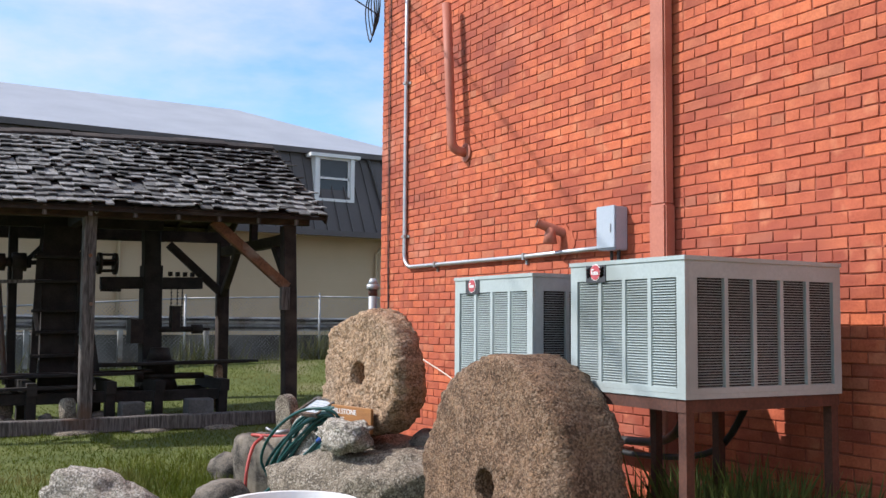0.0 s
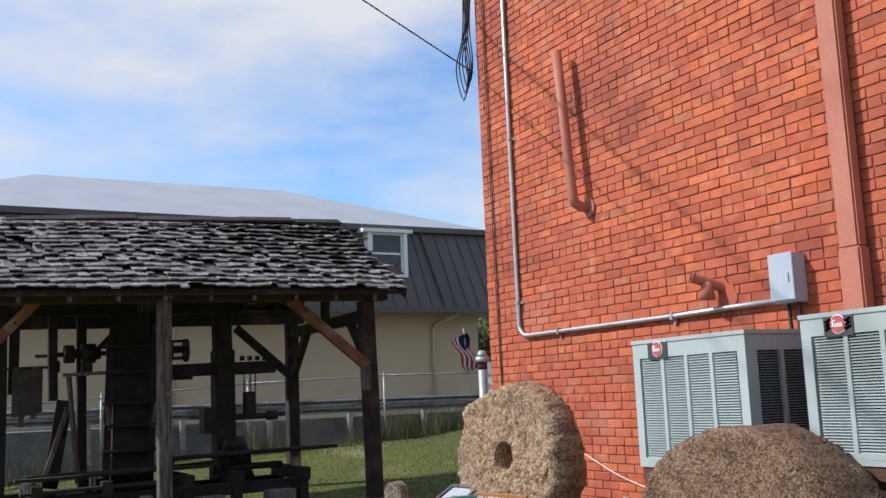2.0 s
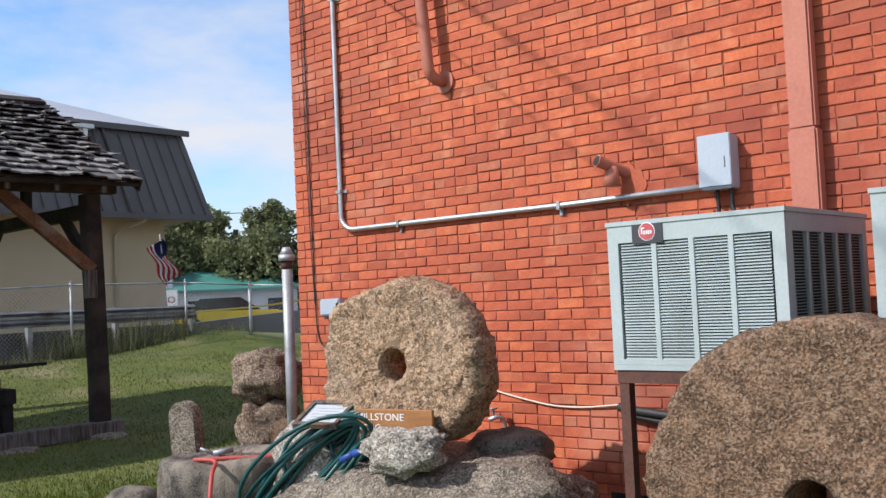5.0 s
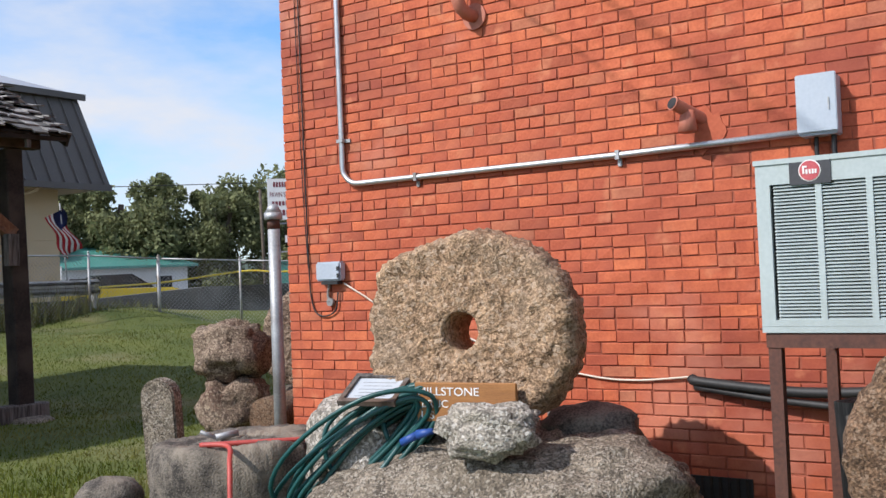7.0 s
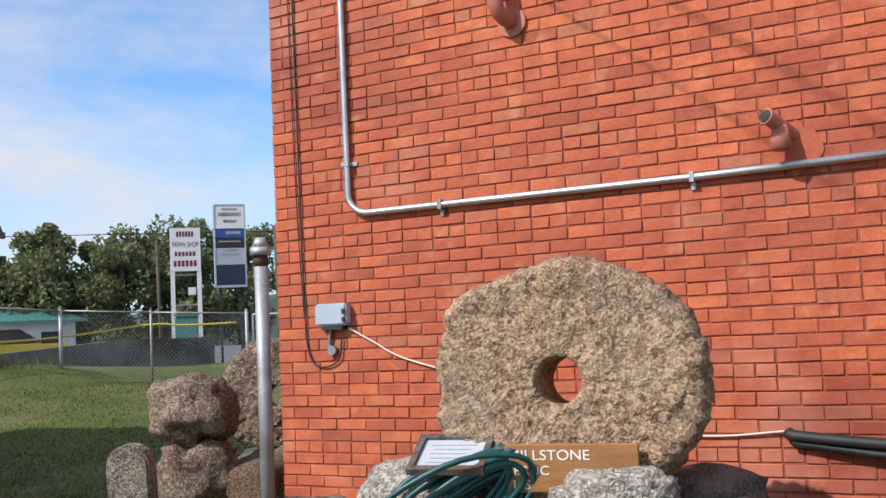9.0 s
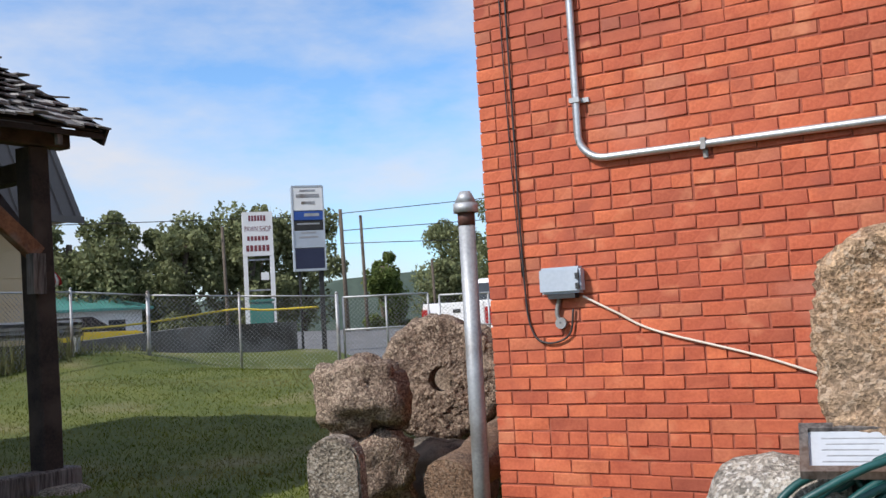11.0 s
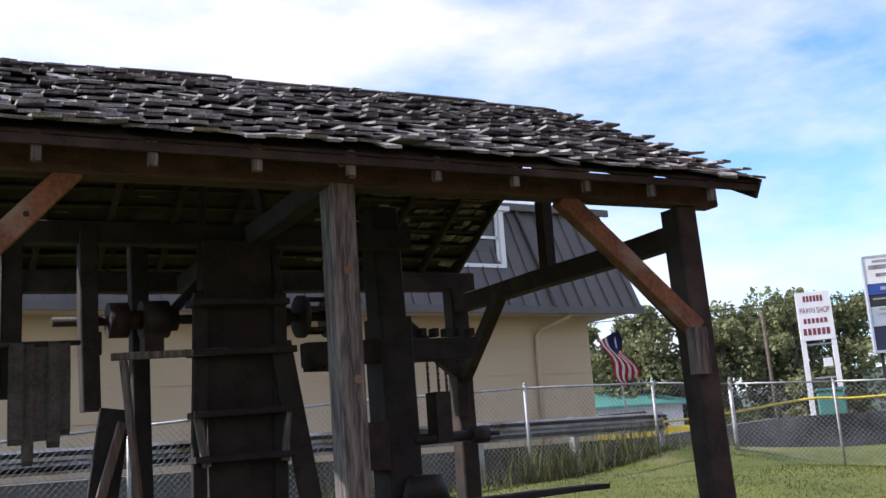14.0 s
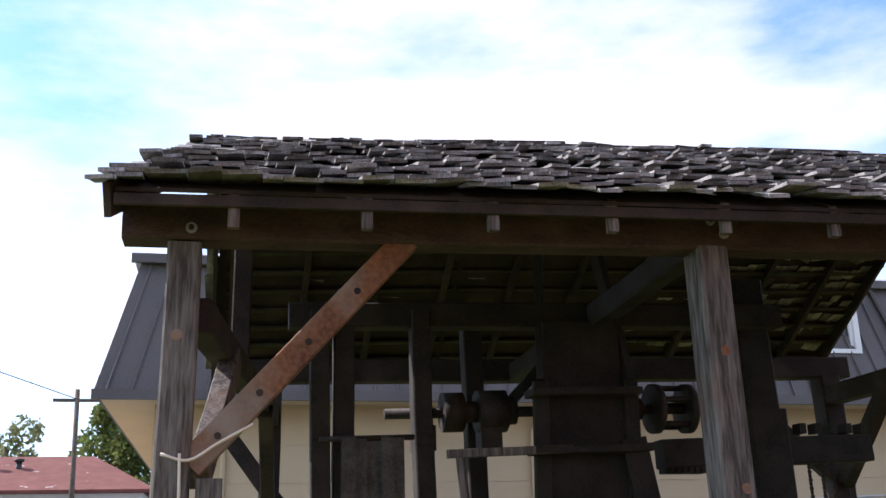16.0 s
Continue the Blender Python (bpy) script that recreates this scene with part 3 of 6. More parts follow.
for xw in (11.3,):
    dm = new("dormer_window")
    dm.parent = hotel
    tagged(dm, "white framed sash window set in the mansard")
    b = B()
    bx(b, xw - 0.62, xw + 0.62, 26.35, 27.2, 5.12, 5.2)
    bx(b, xw - 0.62, xw - 0.5, 26.35, 27.2, 5.2, 6.4)
    bx(b, xw + 0.5, xw + 0.62, 26.35, 27.2, 5.2, 6.4)
    bx(b, xw - 0.78, xw + 0.78, 26.3, 27.2, 6.4, 6.5)
    part("surround", b, M["white"], dm)
    b = B()
    bx(b, xw - 0.5, xw + 0.5, 26.42, 26.46, 5.2, 5.26)
    bx(b, xw - 0.5, xw + 0.5, 26.42, 26.46, 5.77, 5.83)
    bx(b, xw - 0.5, xw + 0.5, 26.42, 26.46, 6.34, 6.4)
    bx(b, xw - 0.5, xw - 0.44, 26.42, 26.46, 5.26, 6.34)
    bx(b, xw + 0.44, xw + 0.5, 26.42, 26.46, 5.26, 6.34)
    part("sash", b, M["white"], dm)
    b = B()
    bx(b, xw - 0.48, xw + 0.48, 26.47, 26.49, 5.22, 6.38)
    part("pane", b, M["dark_glass"], dm)
for x in (12.95, 5.4, 0.0):
    b = B()
    tube(b, [(x + 0.55, 26.3, 4.12), (x + 0.5, 26.35, 4.05), (x + 0.1, 26.85, 3.85), (x, 26.93, 3.7), (x, 26.93, 1.25)], 0.05, 8)
    part("downspout", b, M["soffit"], hotel, "cream downspout with an offset bend")
b = B()
for k in range(5):
    bx(b, -1.149, 14.5, 26.985, 26.999, 1.6 + k * 0.62, 1.604 + k * 0.62)
part("panel_joint", b, M["soffit"], hotel)

# ---------- air conditioners ----------
def condenser(x0, x1, y0, y1, z0, z1, front=4, side=5, bands=False):
    ac = thing("air_conditioner", "grey-green metal air conditioner with louvred sides on a steel stand", "air conditioner", group="air conditioners on the wall side")
    b = B()
    bx(b, x0 + 0.02, x1 - 0.02, y0 + 0.02, y1 - 0.02, z0 + 0.02, z1 - 0.02)
    part("coil", b, M["ac_dark"], ac, "dark coil behind the louvres")
    b = B()
    bx(b, x0 - 0.006, x1 + 0.006, y0 - 0.006, y1 + 0.006, z1 - 0.02, z1)
    part("lid", b, M["ac"], ac)
    b = B()
    bx(b, x0 + 0.001, x1, y0 + 0.001, y1, z0, z0 + 0.0245)
    part("base_pan", b, M["ac"], ac)
    for name, n, along in (("front_panel", front, "y"), ("side_panel", side, "x")):
        a0, a1 = (y0, y1) if along == "y" else (x0, x1)
        if along == "x":
            a0 += 0.0215
        def put(bb, p0, p1, za, zb, d0, d1):
            if along == "y":
                bx(bb, x0 + d0, x0 + d1, p0, p1, za, zb)
            else:
                bx(bb, p0, p1, y0 + d0, y0 + d1, za, zb)
        b = B()
        top, m = z1 - 0.1, 0.055
        put(b, a0, a1, top, z1 - 0.02, 0, 0.02)
        panel = part(name, b, M["ac"], ac)
        w = (a1 - a0 - 2 * m) / n
        strips = [(a0, a1, z0 + 0.025, z0 + 0.05), (a0, a0 + m, z0 + 0.05, top), (a1 - m, a1, z0 + 0.05, top)]
        strips += [(a0 + m + i * w - 0.012, a0 + m + i * w + 0.012, z0 + 0.05, top) for i in range(1, n)]
        for q in strips:
            b = B()
            put(b, *q, 0, 0.02)
            part("strip", b, M["ac"], panel)
        sl = 0.6 if along == "y" else 0.13
        for i in range(n):
            b = B()
            k = 40
            for j in range(k):
                za = z0 + 0.05 + (top - z0 - 0.05) * j / k
                h = (top - z0 - 0.05) / k
                p0, p1 = a0 + m + i * w + 0.012, a0 + m + (i + 1) * w - 0.012
                if along == "y":
                    v = [b.verts.new(c) for c in ((x0 + 0.004, p0, za), (x0 + 0.004, p1, za), (x0 + 0.018, p1, za + h * sl), (x0 + 0.018, p0, za + h * sl))]
                else:
                    v = [b.verts.new(c) for c in ((p0, y0 + 0.004, za), (p1, y0 + 0.004, za), (p1, y0 + 0.018, za + h * sl), (p0, y0 + 0.018, za + h * sl))]
                b.faces.new(v)
                v2 = [b.verts.new(q.co + Vector((0, 0, 0.0025))) for q in v]
                b.faces.new(v2)
                b.faces.new((v[0], v[1], v2[1], v2[0]))
            part("louvre", b, M["ac"], panel)
    # badge
    b = B()
    yb = y1 - (y1 - y0) * 0.25
    bx(b, x0 - 0.005, x0 - 0.001, yb - 0.078, yb + 0.078, z1 - 0.108, z1 - 0.004)
    bad = part("badge", b, M["badge"], ac, "charcoal badge plate with a red and white roundel")
    zb = z1 - 0.056
    if bands:
        for g in (-1, 1):
            b = B()
            for dz in (-0.017, 0.0, 0.017):
                ys = [yb + g * (0.034 + 0.009 * i) for i in range(5)]
                zs = [zb + dz + 0.006 * math.sin(1.5 * i) * g for i in range(5)]
                for i in range(4):
                    q = [b.verts.new(c) for c in ((x0 - 0.0075, ys[i], zs[i] - 0.006), (x0 - 0.0075, ys[i + 1], zs[i + 1] - 0.006), (x0 - 0.0075, ys[i + 1], zs[i + 1] + 0.006), (x0 - 0.0075, ys[i], zs[i] + 0.006))]
                    b.faces.new(q)
            bmesh.ops.solidify(b, geom=b.faces[:], thickness=0.002)
            part("band", b, M["badge_red"], bad, "waved red band")
    b = B()
    rod(b, (x0 - 0.0065, yb, zb), (x0 - 0.004, yb, zb), 0.042, 28)
    part("rim", b, M["white"], bad)
    b = B()
    rod(b, (x0 - 0.009, yb, zb), (x0 - 0.005, yb, zb), 0.038, 28)
    part("roundel", b, M["badge_red"], bad)
    b = B()
    for dy, dz, h in ((0.022, 0.004, 0.030), (0.010, -0.004, 0.018), (-0.002, -0.004, 0.018), (-0.013, -0.004, 0.018), (-0.024, -0.004, 0.016)):
        bx(b, x0 - 0.012, x0 - 0.009, yb + dy - 0.0035, yb + dy + 0.0035, zb + dz - h / 2, zb + dz + h / 2)
    bx(b, x0 - 0.012, x0 - 0.009, yb + 0.008, yb + 0.0185, zb + 0.012, zb + 0.019)
    part("emblem", b, M["white"], bad)
    return ac


condenser(3.205, 4.27, 3.495, 4.345, 1.185, 1.845, bands=True)
condenser(3.20, 4.18, 4.69, 5.54, 1.125, 1.81)


def stand(x0, x1, y0, y1, z):
    st = thing("steel_stand", "brown painted steel angle stand under an air conditioner", "stand", group="air conditioner stands")
    for x in (x0, x1):
        for y in (y0, y1):
            b = B()
            bx(b, x - 0.025, x + 0.025, y - 0.025, y + 0.025, -0.05, z - 0.05)
            part("leg", b, M["rust_frame"], st)
    for a in ((x0 - 0.03, x1 + 0.03, y0 - 0.03, y0 + 0.03), (x0 - 0.03, x1 + 0.03, y1 - 0.03, y1 + 0.03),
              (x0 - 0.031, x0 + 0.031, y0 + 0.03, y1 - 0.03), (x1 - 0.031, x1 + 0.031, y0 + 0.03, y1 - 0.03)):
        b = B()
        bx(b, *a, z - 0.06, z - 0.003)
        part("rail", b, M["rust_frame"], st)


stand(3.245, 4.23, 3.535, 4.305, 1.185)
stand(3.24, 4.14, 4.725, 5.50, 1.125)


# ---------- stones ----------
def rock(name, mat, label, c, size, seed, rot=(0, 0, 0), flat=0.0, rough=0.12, sub=4, cat="stone", group=""):
    """A rough boulder: an icosphere pushed about by noise; flat > 0 squares it off."""
    b = B()
    bmesh.ops.create_icosphere(b, subdivisions=sub, radius=1.0)
    m = pose(*c, *rot) @ Matrix.Diagonal((*[s / 2 for s in size], 1))
    for v in b.verts:
        p = v.co.copy()
        if flat:
            for i in range(3):
                p[i] = math.copysign(abs(p[i]) ** (1 - flat), p[i])
        k = 1 + rough * noise.noise(p * 1.6 + Vector((seed, 0, 0))) + rough * 0.5 * noise.noise(p * 4 + Vector((0, seed, 0))) + rough * 0.25 * noise.noise(p * 11 + Vector((0, 0, seed))) + rough * 0.2 * noise.noise(p * 26 + Vector((0, 0, seed)))
        v.co = m @ (p * k)
    for f in b.faces:
        f.smooth = True
    return solid(name, b, M[mat], label, cat, group)


def millstone(name, mat, label, c, axis, radius, thick, hole, seed, rough=0.03, flatten=1.0, n=190, square=2.0):
    """A wheel of stone standing on its rim, with a square-cornered rim, an eye through it and a pecked face."""
    ax = Vector(axis).normalized()
    s = ax.cross(Vector((0, 0, 1))).normalized()
    u = s.cross(ax).normalized()
    prof = []
    k = 28
    for i in range(k + 1):
        prof.append((hole + (radius - 0.05 - hole) * i / k, -thick / 2))
    prof += [(radius - 0.018, -thick / 2 + 0.012), (radius, -thick / 2 + 0.05)] + [(radius * 1.005, -thick / 2 + thick * j / 4) for j in (1, 2, 3)] + [(radius, thick / 2 - 0.05), (radius - 0.018, thick / 2 - 0.012)]
    for i in range(k, -1, -1):
        prof.append((hole + (radius - 0.05 - hole) * i / k, thick / 2))
    prof += [(hole, thick / 6), (hole, -thick / 6)]
    b = B()
    C = Vector(c)
    rings = []
    for i in range(n):
        a = 2 * math.pi * i / n
        ring = []
        for r, h in prof:
            sq = 1 + (1 / (abs(math.cos(a)) ** square + abs(math.sin(a)) ** square) ** (1 / square) - 1) * r / radius
            d = (s * math.cos(a) + u * math.sin(a) * (1 + (flatten - 1) * r / radius)) * sq
            p = d * r
            w = noise.noise((p + ax * h) * 2.6 + Vector((seed, 0, 0))) * rough * 1.6 + noise.noise((p + ax * h) * 9 + Vector((0, seed, 0))) * rough * 0.6 + noise.noise((p + ax * h) * 24 + Vector((0, 0, seed))) * rough * 0.5 + noise.noise((p + ax * h) * 52 + Vector((0, 0, seed))) * rough * 0.42
            out = 1 if r > hole * 1.2 else 0.3
            ring.append(b.verts.new(C + d * (r + w * out * (r / radius)) + ax * (h + (w * 0.7 if abs(h) > thick * 0.4 else 0) * math.copysign(1, h))))
        rings.append(ring)
    m = len(prof)
    for i in range(n):
        for j in range(m):
            b.faces.new((rings[i][j], rings[(i + 1) % n][j], rings[(i + 1) % n][(j + 1) % m], rings[i][(j + 1) % m])).smooth = True
    return solid(name, b, M[mat], label, "millstone", "millstones along the wall")

tb(shed, "block", (-2.53, -0.06, 1.46), (-2.53, -0.06, 1.82), 0.11, 0.09, "timber_grey", 0)
tb(shed, "block", (2.82, -0.07, 1.64), (2.82, -0.07, 1.98), 0.13, 0.10, "timber_grey", 0, "grey block under the brace")
tb(shed, "block", (2.95, 3.58, 1.55), (2.95, 3.58, 1.95), 0.14, 0.12)
tb(shed, "block", (-2.08, 3.58, 1.5), (-2.08, 3.58, 1.95), 0.13, 0.12)
tb(shed, "brace", (3.0, 3.62, 1.95), (2.0, 3.66, 2.82), 0.10, 0.14)
tb(shed, "brace", (3.0, 3.55, 1.95), (2.99, 2.75, 2.68), 0.11, 0.13)
tb(shed, "brace", (2.96, 0.12, 1.98), (2.98, 0.85, 2.66), 0.10, 0.13)
tb(shed, "brace", (-2.58, 0.12, 1.85), (-2.45, 0.95, 2.55), 0.10, 0.13, "timber_grey")
tb(shed, "brace", (-2.12, 3.55, 1.8), (-2.2, 2.75, 2.52), 0.10, 0.13)
tb(shed, "brace", (-2.05, 3.62, 1.9), (-2.55, 3.66, 2.6), 0.10, 0.13)
tb(shed, "gable_strut", (2.99, 1.9, 2.78), (2.99, 1.9, 4.1), 0.12, 0.12)
tb(shed, "gable_strut", (-2.4, 1.9, 2.66), (-2.4, 1.9, 4.1), 0.12, 0.12)
# tie beam takes the shade-dark mill colour so it sinks under the roof
tb(shed, "tie_beam", (0.0, 0.1, 2.98), (0.0, 3.7, 2.92), 0.13, 0.15, "machine")
tb(shed, "side_rail", (-2.64, 0.1, 1.1), (-2.2, 3.6, 1.15), 0.06, 0.2, "timber_grey")
tb(shed, "hanging_board", (-2.74, -0.03, 2.02), (-2.70, -0.03, 2.5), 0.05, 0.03, "timber")
for u, z in ((-2.66, 2.99), (0.03, 2.99), (-0.04, 3.06)):
    b = B()
    c = sp(u, -0.085, z - 0.03)
    rod(b, c, c + Vector((0, -0.012, 0)), 0.026, 16)
    wsh = part("washer", b, M["galv_dull"], shed, "pale round washer")
    b = B()
    rod(b, c + Vector((0, -0.0125, 0)), c + Vector((0, -0.03, 0)), 0.012, 8)
    part("bolt", b, M["iron"], wsh)
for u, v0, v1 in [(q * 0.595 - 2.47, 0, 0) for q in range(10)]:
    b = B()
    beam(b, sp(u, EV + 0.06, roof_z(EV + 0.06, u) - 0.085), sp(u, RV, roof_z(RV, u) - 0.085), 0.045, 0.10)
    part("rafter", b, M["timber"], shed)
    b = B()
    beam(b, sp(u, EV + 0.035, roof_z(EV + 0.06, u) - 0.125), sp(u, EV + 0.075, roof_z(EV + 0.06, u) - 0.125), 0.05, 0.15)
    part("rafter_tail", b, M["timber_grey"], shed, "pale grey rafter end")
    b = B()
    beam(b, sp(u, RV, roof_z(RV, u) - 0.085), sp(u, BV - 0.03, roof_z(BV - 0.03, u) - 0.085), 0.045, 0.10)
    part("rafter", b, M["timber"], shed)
for q in range(11):
    v = RV + 0.14 + q * 0.19
    b = B()
    for a0, a1 in ((UL + 0.46, -0.6), (-0.55, 1.3), (1.33, UR - 0.03)):
        beam(b, sp(a0, v, roof_z(v, a0) - 0.042 - 0.001 * q), sp(a1, v, roof_z(v, a1) - 0.042 - 0.001 * q), 0.11, 0.018)
    part("lath", b, M["lath"], shed)
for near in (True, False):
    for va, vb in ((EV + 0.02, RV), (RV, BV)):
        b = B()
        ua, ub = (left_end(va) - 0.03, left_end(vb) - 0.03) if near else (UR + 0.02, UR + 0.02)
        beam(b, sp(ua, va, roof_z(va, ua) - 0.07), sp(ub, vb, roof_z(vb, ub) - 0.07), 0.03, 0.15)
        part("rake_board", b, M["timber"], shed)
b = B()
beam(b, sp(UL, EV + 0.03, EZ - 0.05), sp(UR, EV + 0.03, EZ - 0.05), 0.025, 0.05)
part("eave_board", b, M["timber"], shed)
for q in range(7):
    u0 = UL + 0.4 + q * (UR - UL - 0.4) / 7
    u1 = u0 + (UR - UL - 0.4) / 7 + 0.04
    b = B()
    dz = 0.02 * (q % 3)
    slab(b, [sp(u0, RV - 0.16, roof_z(RV - 0.16, u0) + 0.01 + dz * 0.5), sp(u1, RV - 0.16, roof_z(RV - 0.16, u1) + 0.01 + dz * 0.5),
             sp(u1, RV + 0.03, roof_z(RV, u1) + 0.01 + dz * 0.5), sp(u0, RV + 0.03, roof_z(RV, u0) + 0.01 + dz * 0.5)], 0.035)
    part("ridge_board", b, M["timber"], shed, "dark ridge cap board")
for i, u in enumerate((-3.6, -2.6, -1.5, -0.1, 0.9, 1.9, 3.0)):
    c = sp(u, 0.0, 0)
    rock("footing_stone", "stone_grey", "flat grey footing stone under the shed sill", (c.x, c.y - 0.02, ground_z(c.x, c.y) - 0.02), (0.75, 0.45, 0.14), 30 + i, (0, 0, 12 * i), 0.35, 0.1, 3, group="footing stones")
for u, v, z in ((-0.03, -0.087, 2.36), (-0.0, -0.087, 1.70), (-2.70, -0.082, 2.46)):
    b = B()
    c = sp(u, v, z)
    rod(b, c, c + Vector((0, -0.003, 0)), 0.026, 12)
    part("knot", b, M["timber_warm"], shed, "orange-brown knot")
for k in (0.12, 0.3, 0.52, 0.75):
    b = B()
    c = sp(-2.62 + 0.98 * k, -0.066, 1.88 + 1.05 * k)
    rod(b, c, c + Vector((0, -0.003, 0)), 0.016, 10)
    part("knot", b, M["timber"], shed)
# tie rope on the corner post
b = B()
tube(b, smooth_line([sp(-2.74, -0.1, 1.93), sp(-2.62, -0.1, 1.9), sp(-2.5, -0.09, 1.97), sp(-2.35, -0.1, 2.05)]), 0.007, 6)
tube(b, smooth_line([sp(-2.66, -0.1, 1.93), sp(-2.64, -0.11, 1.6), sp(-2.56, -0.1, 1.3), sp(-2.58, -0.1, 1.0)]), 0.007, 6)
solid("rope", b, M["cream"], "thin white rope tied round the shed corner post", "rope")

# ---------- mill machinery inside the shed ----------
mill = thing("mill_frame", "old timber mill frame with pulleys under the shed roof, its shade in the colour", "mill machine")


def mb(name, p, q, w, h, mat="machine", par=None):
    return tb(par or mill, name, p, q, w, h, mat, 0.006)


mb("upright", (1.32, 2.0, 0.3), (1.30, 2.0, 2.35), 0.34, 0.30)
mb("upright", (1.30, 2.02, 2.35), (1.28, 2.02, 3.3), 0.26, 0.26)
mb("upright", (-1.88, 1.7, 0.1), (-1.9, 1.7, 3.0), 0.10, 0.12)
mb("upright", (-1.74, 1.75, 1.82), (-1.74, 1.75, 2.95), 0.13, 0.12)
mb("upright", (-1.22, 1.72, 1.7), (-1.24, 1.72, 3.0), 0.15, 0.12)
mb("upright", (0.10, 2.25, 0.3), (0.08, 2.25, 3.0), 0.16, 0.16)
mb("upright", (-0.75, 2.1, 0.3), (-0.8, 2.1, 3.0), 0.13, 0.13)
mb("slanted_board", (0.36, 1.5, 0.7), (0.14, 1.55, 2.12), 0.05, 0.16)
# boards caught by the light use the paler timber, their lit tone coloured in
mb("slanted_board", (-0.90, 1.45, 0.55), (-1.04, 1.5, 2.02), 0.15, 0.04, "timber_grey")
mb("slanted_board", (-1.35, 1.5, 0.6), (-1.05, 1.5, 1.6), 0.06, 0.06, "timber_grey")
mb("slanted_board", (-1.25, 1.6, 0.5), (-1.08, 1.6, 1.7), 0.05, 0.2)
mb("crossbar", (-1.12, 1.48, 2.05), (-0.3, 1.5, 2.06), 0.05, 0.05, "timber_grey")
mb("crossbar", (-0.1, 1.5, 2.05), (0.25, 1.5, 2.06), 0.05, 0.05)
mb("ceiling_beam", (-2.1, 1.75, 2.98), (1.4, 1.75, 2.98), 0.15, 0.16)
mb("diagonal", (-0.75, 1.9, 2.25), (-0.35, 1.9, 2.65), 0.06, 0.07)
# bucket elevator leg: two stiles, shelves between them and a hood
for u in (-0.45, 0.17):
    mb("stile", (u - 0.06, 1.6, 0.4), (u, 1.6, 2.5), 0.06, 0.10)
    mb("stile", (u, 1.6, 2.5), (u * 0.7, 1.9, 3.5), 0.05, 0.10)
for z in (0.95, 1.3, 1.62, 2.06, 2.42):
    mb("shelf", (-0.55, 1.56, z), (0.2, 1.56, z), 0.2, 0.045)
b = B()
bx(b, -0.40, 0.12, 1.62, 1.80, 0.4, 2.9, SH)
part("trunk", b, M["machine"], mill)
for sgn, u in ((1, -0.46), (-1, 0.14)):
    mb("stile", (u, 1.53, 1.25), (u - 0.05 * sgn, 1.53, 1.6), 0.04, 0.06, "timber_grey")
# line shaft with couplings and pulleys
shaft = thing("line_shaft", "rusty iron line shaft with couplings and pulleys", "shaft")
b = B()
rod(b, sp(-1.45, 1.9, 2.36), sp(0.75, 1.9, 2.36), 0.035, 12)
part("axle", b, M["iron"], shaft)
for u0, u1, r in ((-1.06, -0.92, 0.13), (-0.92, -0.82, 0.07), (-0.82, -0.62, 0.14), (0.12, 0.24, 0.13), (0.24, 0.36, 0.075), (-0.62, -0.55, 0.09)):
    b = B()
    rod(b, sp(u0, 1.9, 2.36), sp(u1, 1.9, 2.36), r, 20)
    part("coupling", b, M["iron"], shaft)
for u in (0.44, 0.68):
    b = B()
    rod(b, sp(u, 1.9, 2.36), sp(u + 0.05, 1.9, 2.36), 0.17, 24)
    part("pulley_rim", b, M["iron"], shaft)
for k in range(5):
    a = k * 2 * math.pi / 5 + 0.3
    b = B()
    rod(b, sp(0.44, 1.9 + 0.14 * math.cos(a), 2.36 + 0.14 * math.sin(a)), sp(0.7, 1.9 + 0.14 * math.cos(a), 2.36 + 0.14 * math.sin(a)), 0.02, 8)
    part("pulley_bar", b, M["iron"], shaft)
for u in (-1.16, -0.72, 0.2):
    b = B()
    bx(b, u - 0.07, u + 0.07, 1.82, 1.98, 2.08, 2.24, SH)
    bx(b, u - 0.04, u + 0.04, 1.86, 1.94, 2.24, 2.4, SH)
    part("bearing", b, M["iron"], shaft)
# notched log carriage beam
rack = thing("notched_beam", "dark notched timber beam hung on the mill frame", "beam")
b = B()
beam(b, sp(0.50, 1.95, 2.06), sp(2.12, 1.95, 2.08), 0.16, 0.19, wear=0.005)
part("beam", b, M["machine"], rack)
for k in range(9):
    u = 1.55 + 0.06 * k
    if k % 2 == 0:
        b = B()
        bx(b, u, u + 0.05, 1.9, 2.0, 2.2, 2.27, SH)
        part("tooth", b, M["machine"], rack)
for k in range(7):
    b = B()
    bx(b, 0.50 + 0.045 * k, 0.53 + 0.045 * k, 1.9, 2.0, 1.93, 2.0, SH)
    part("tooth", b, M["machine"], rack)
# hung belts
belt = thing("leather_belt", "folded dark leather drive belt hanging from a peg", "belt")
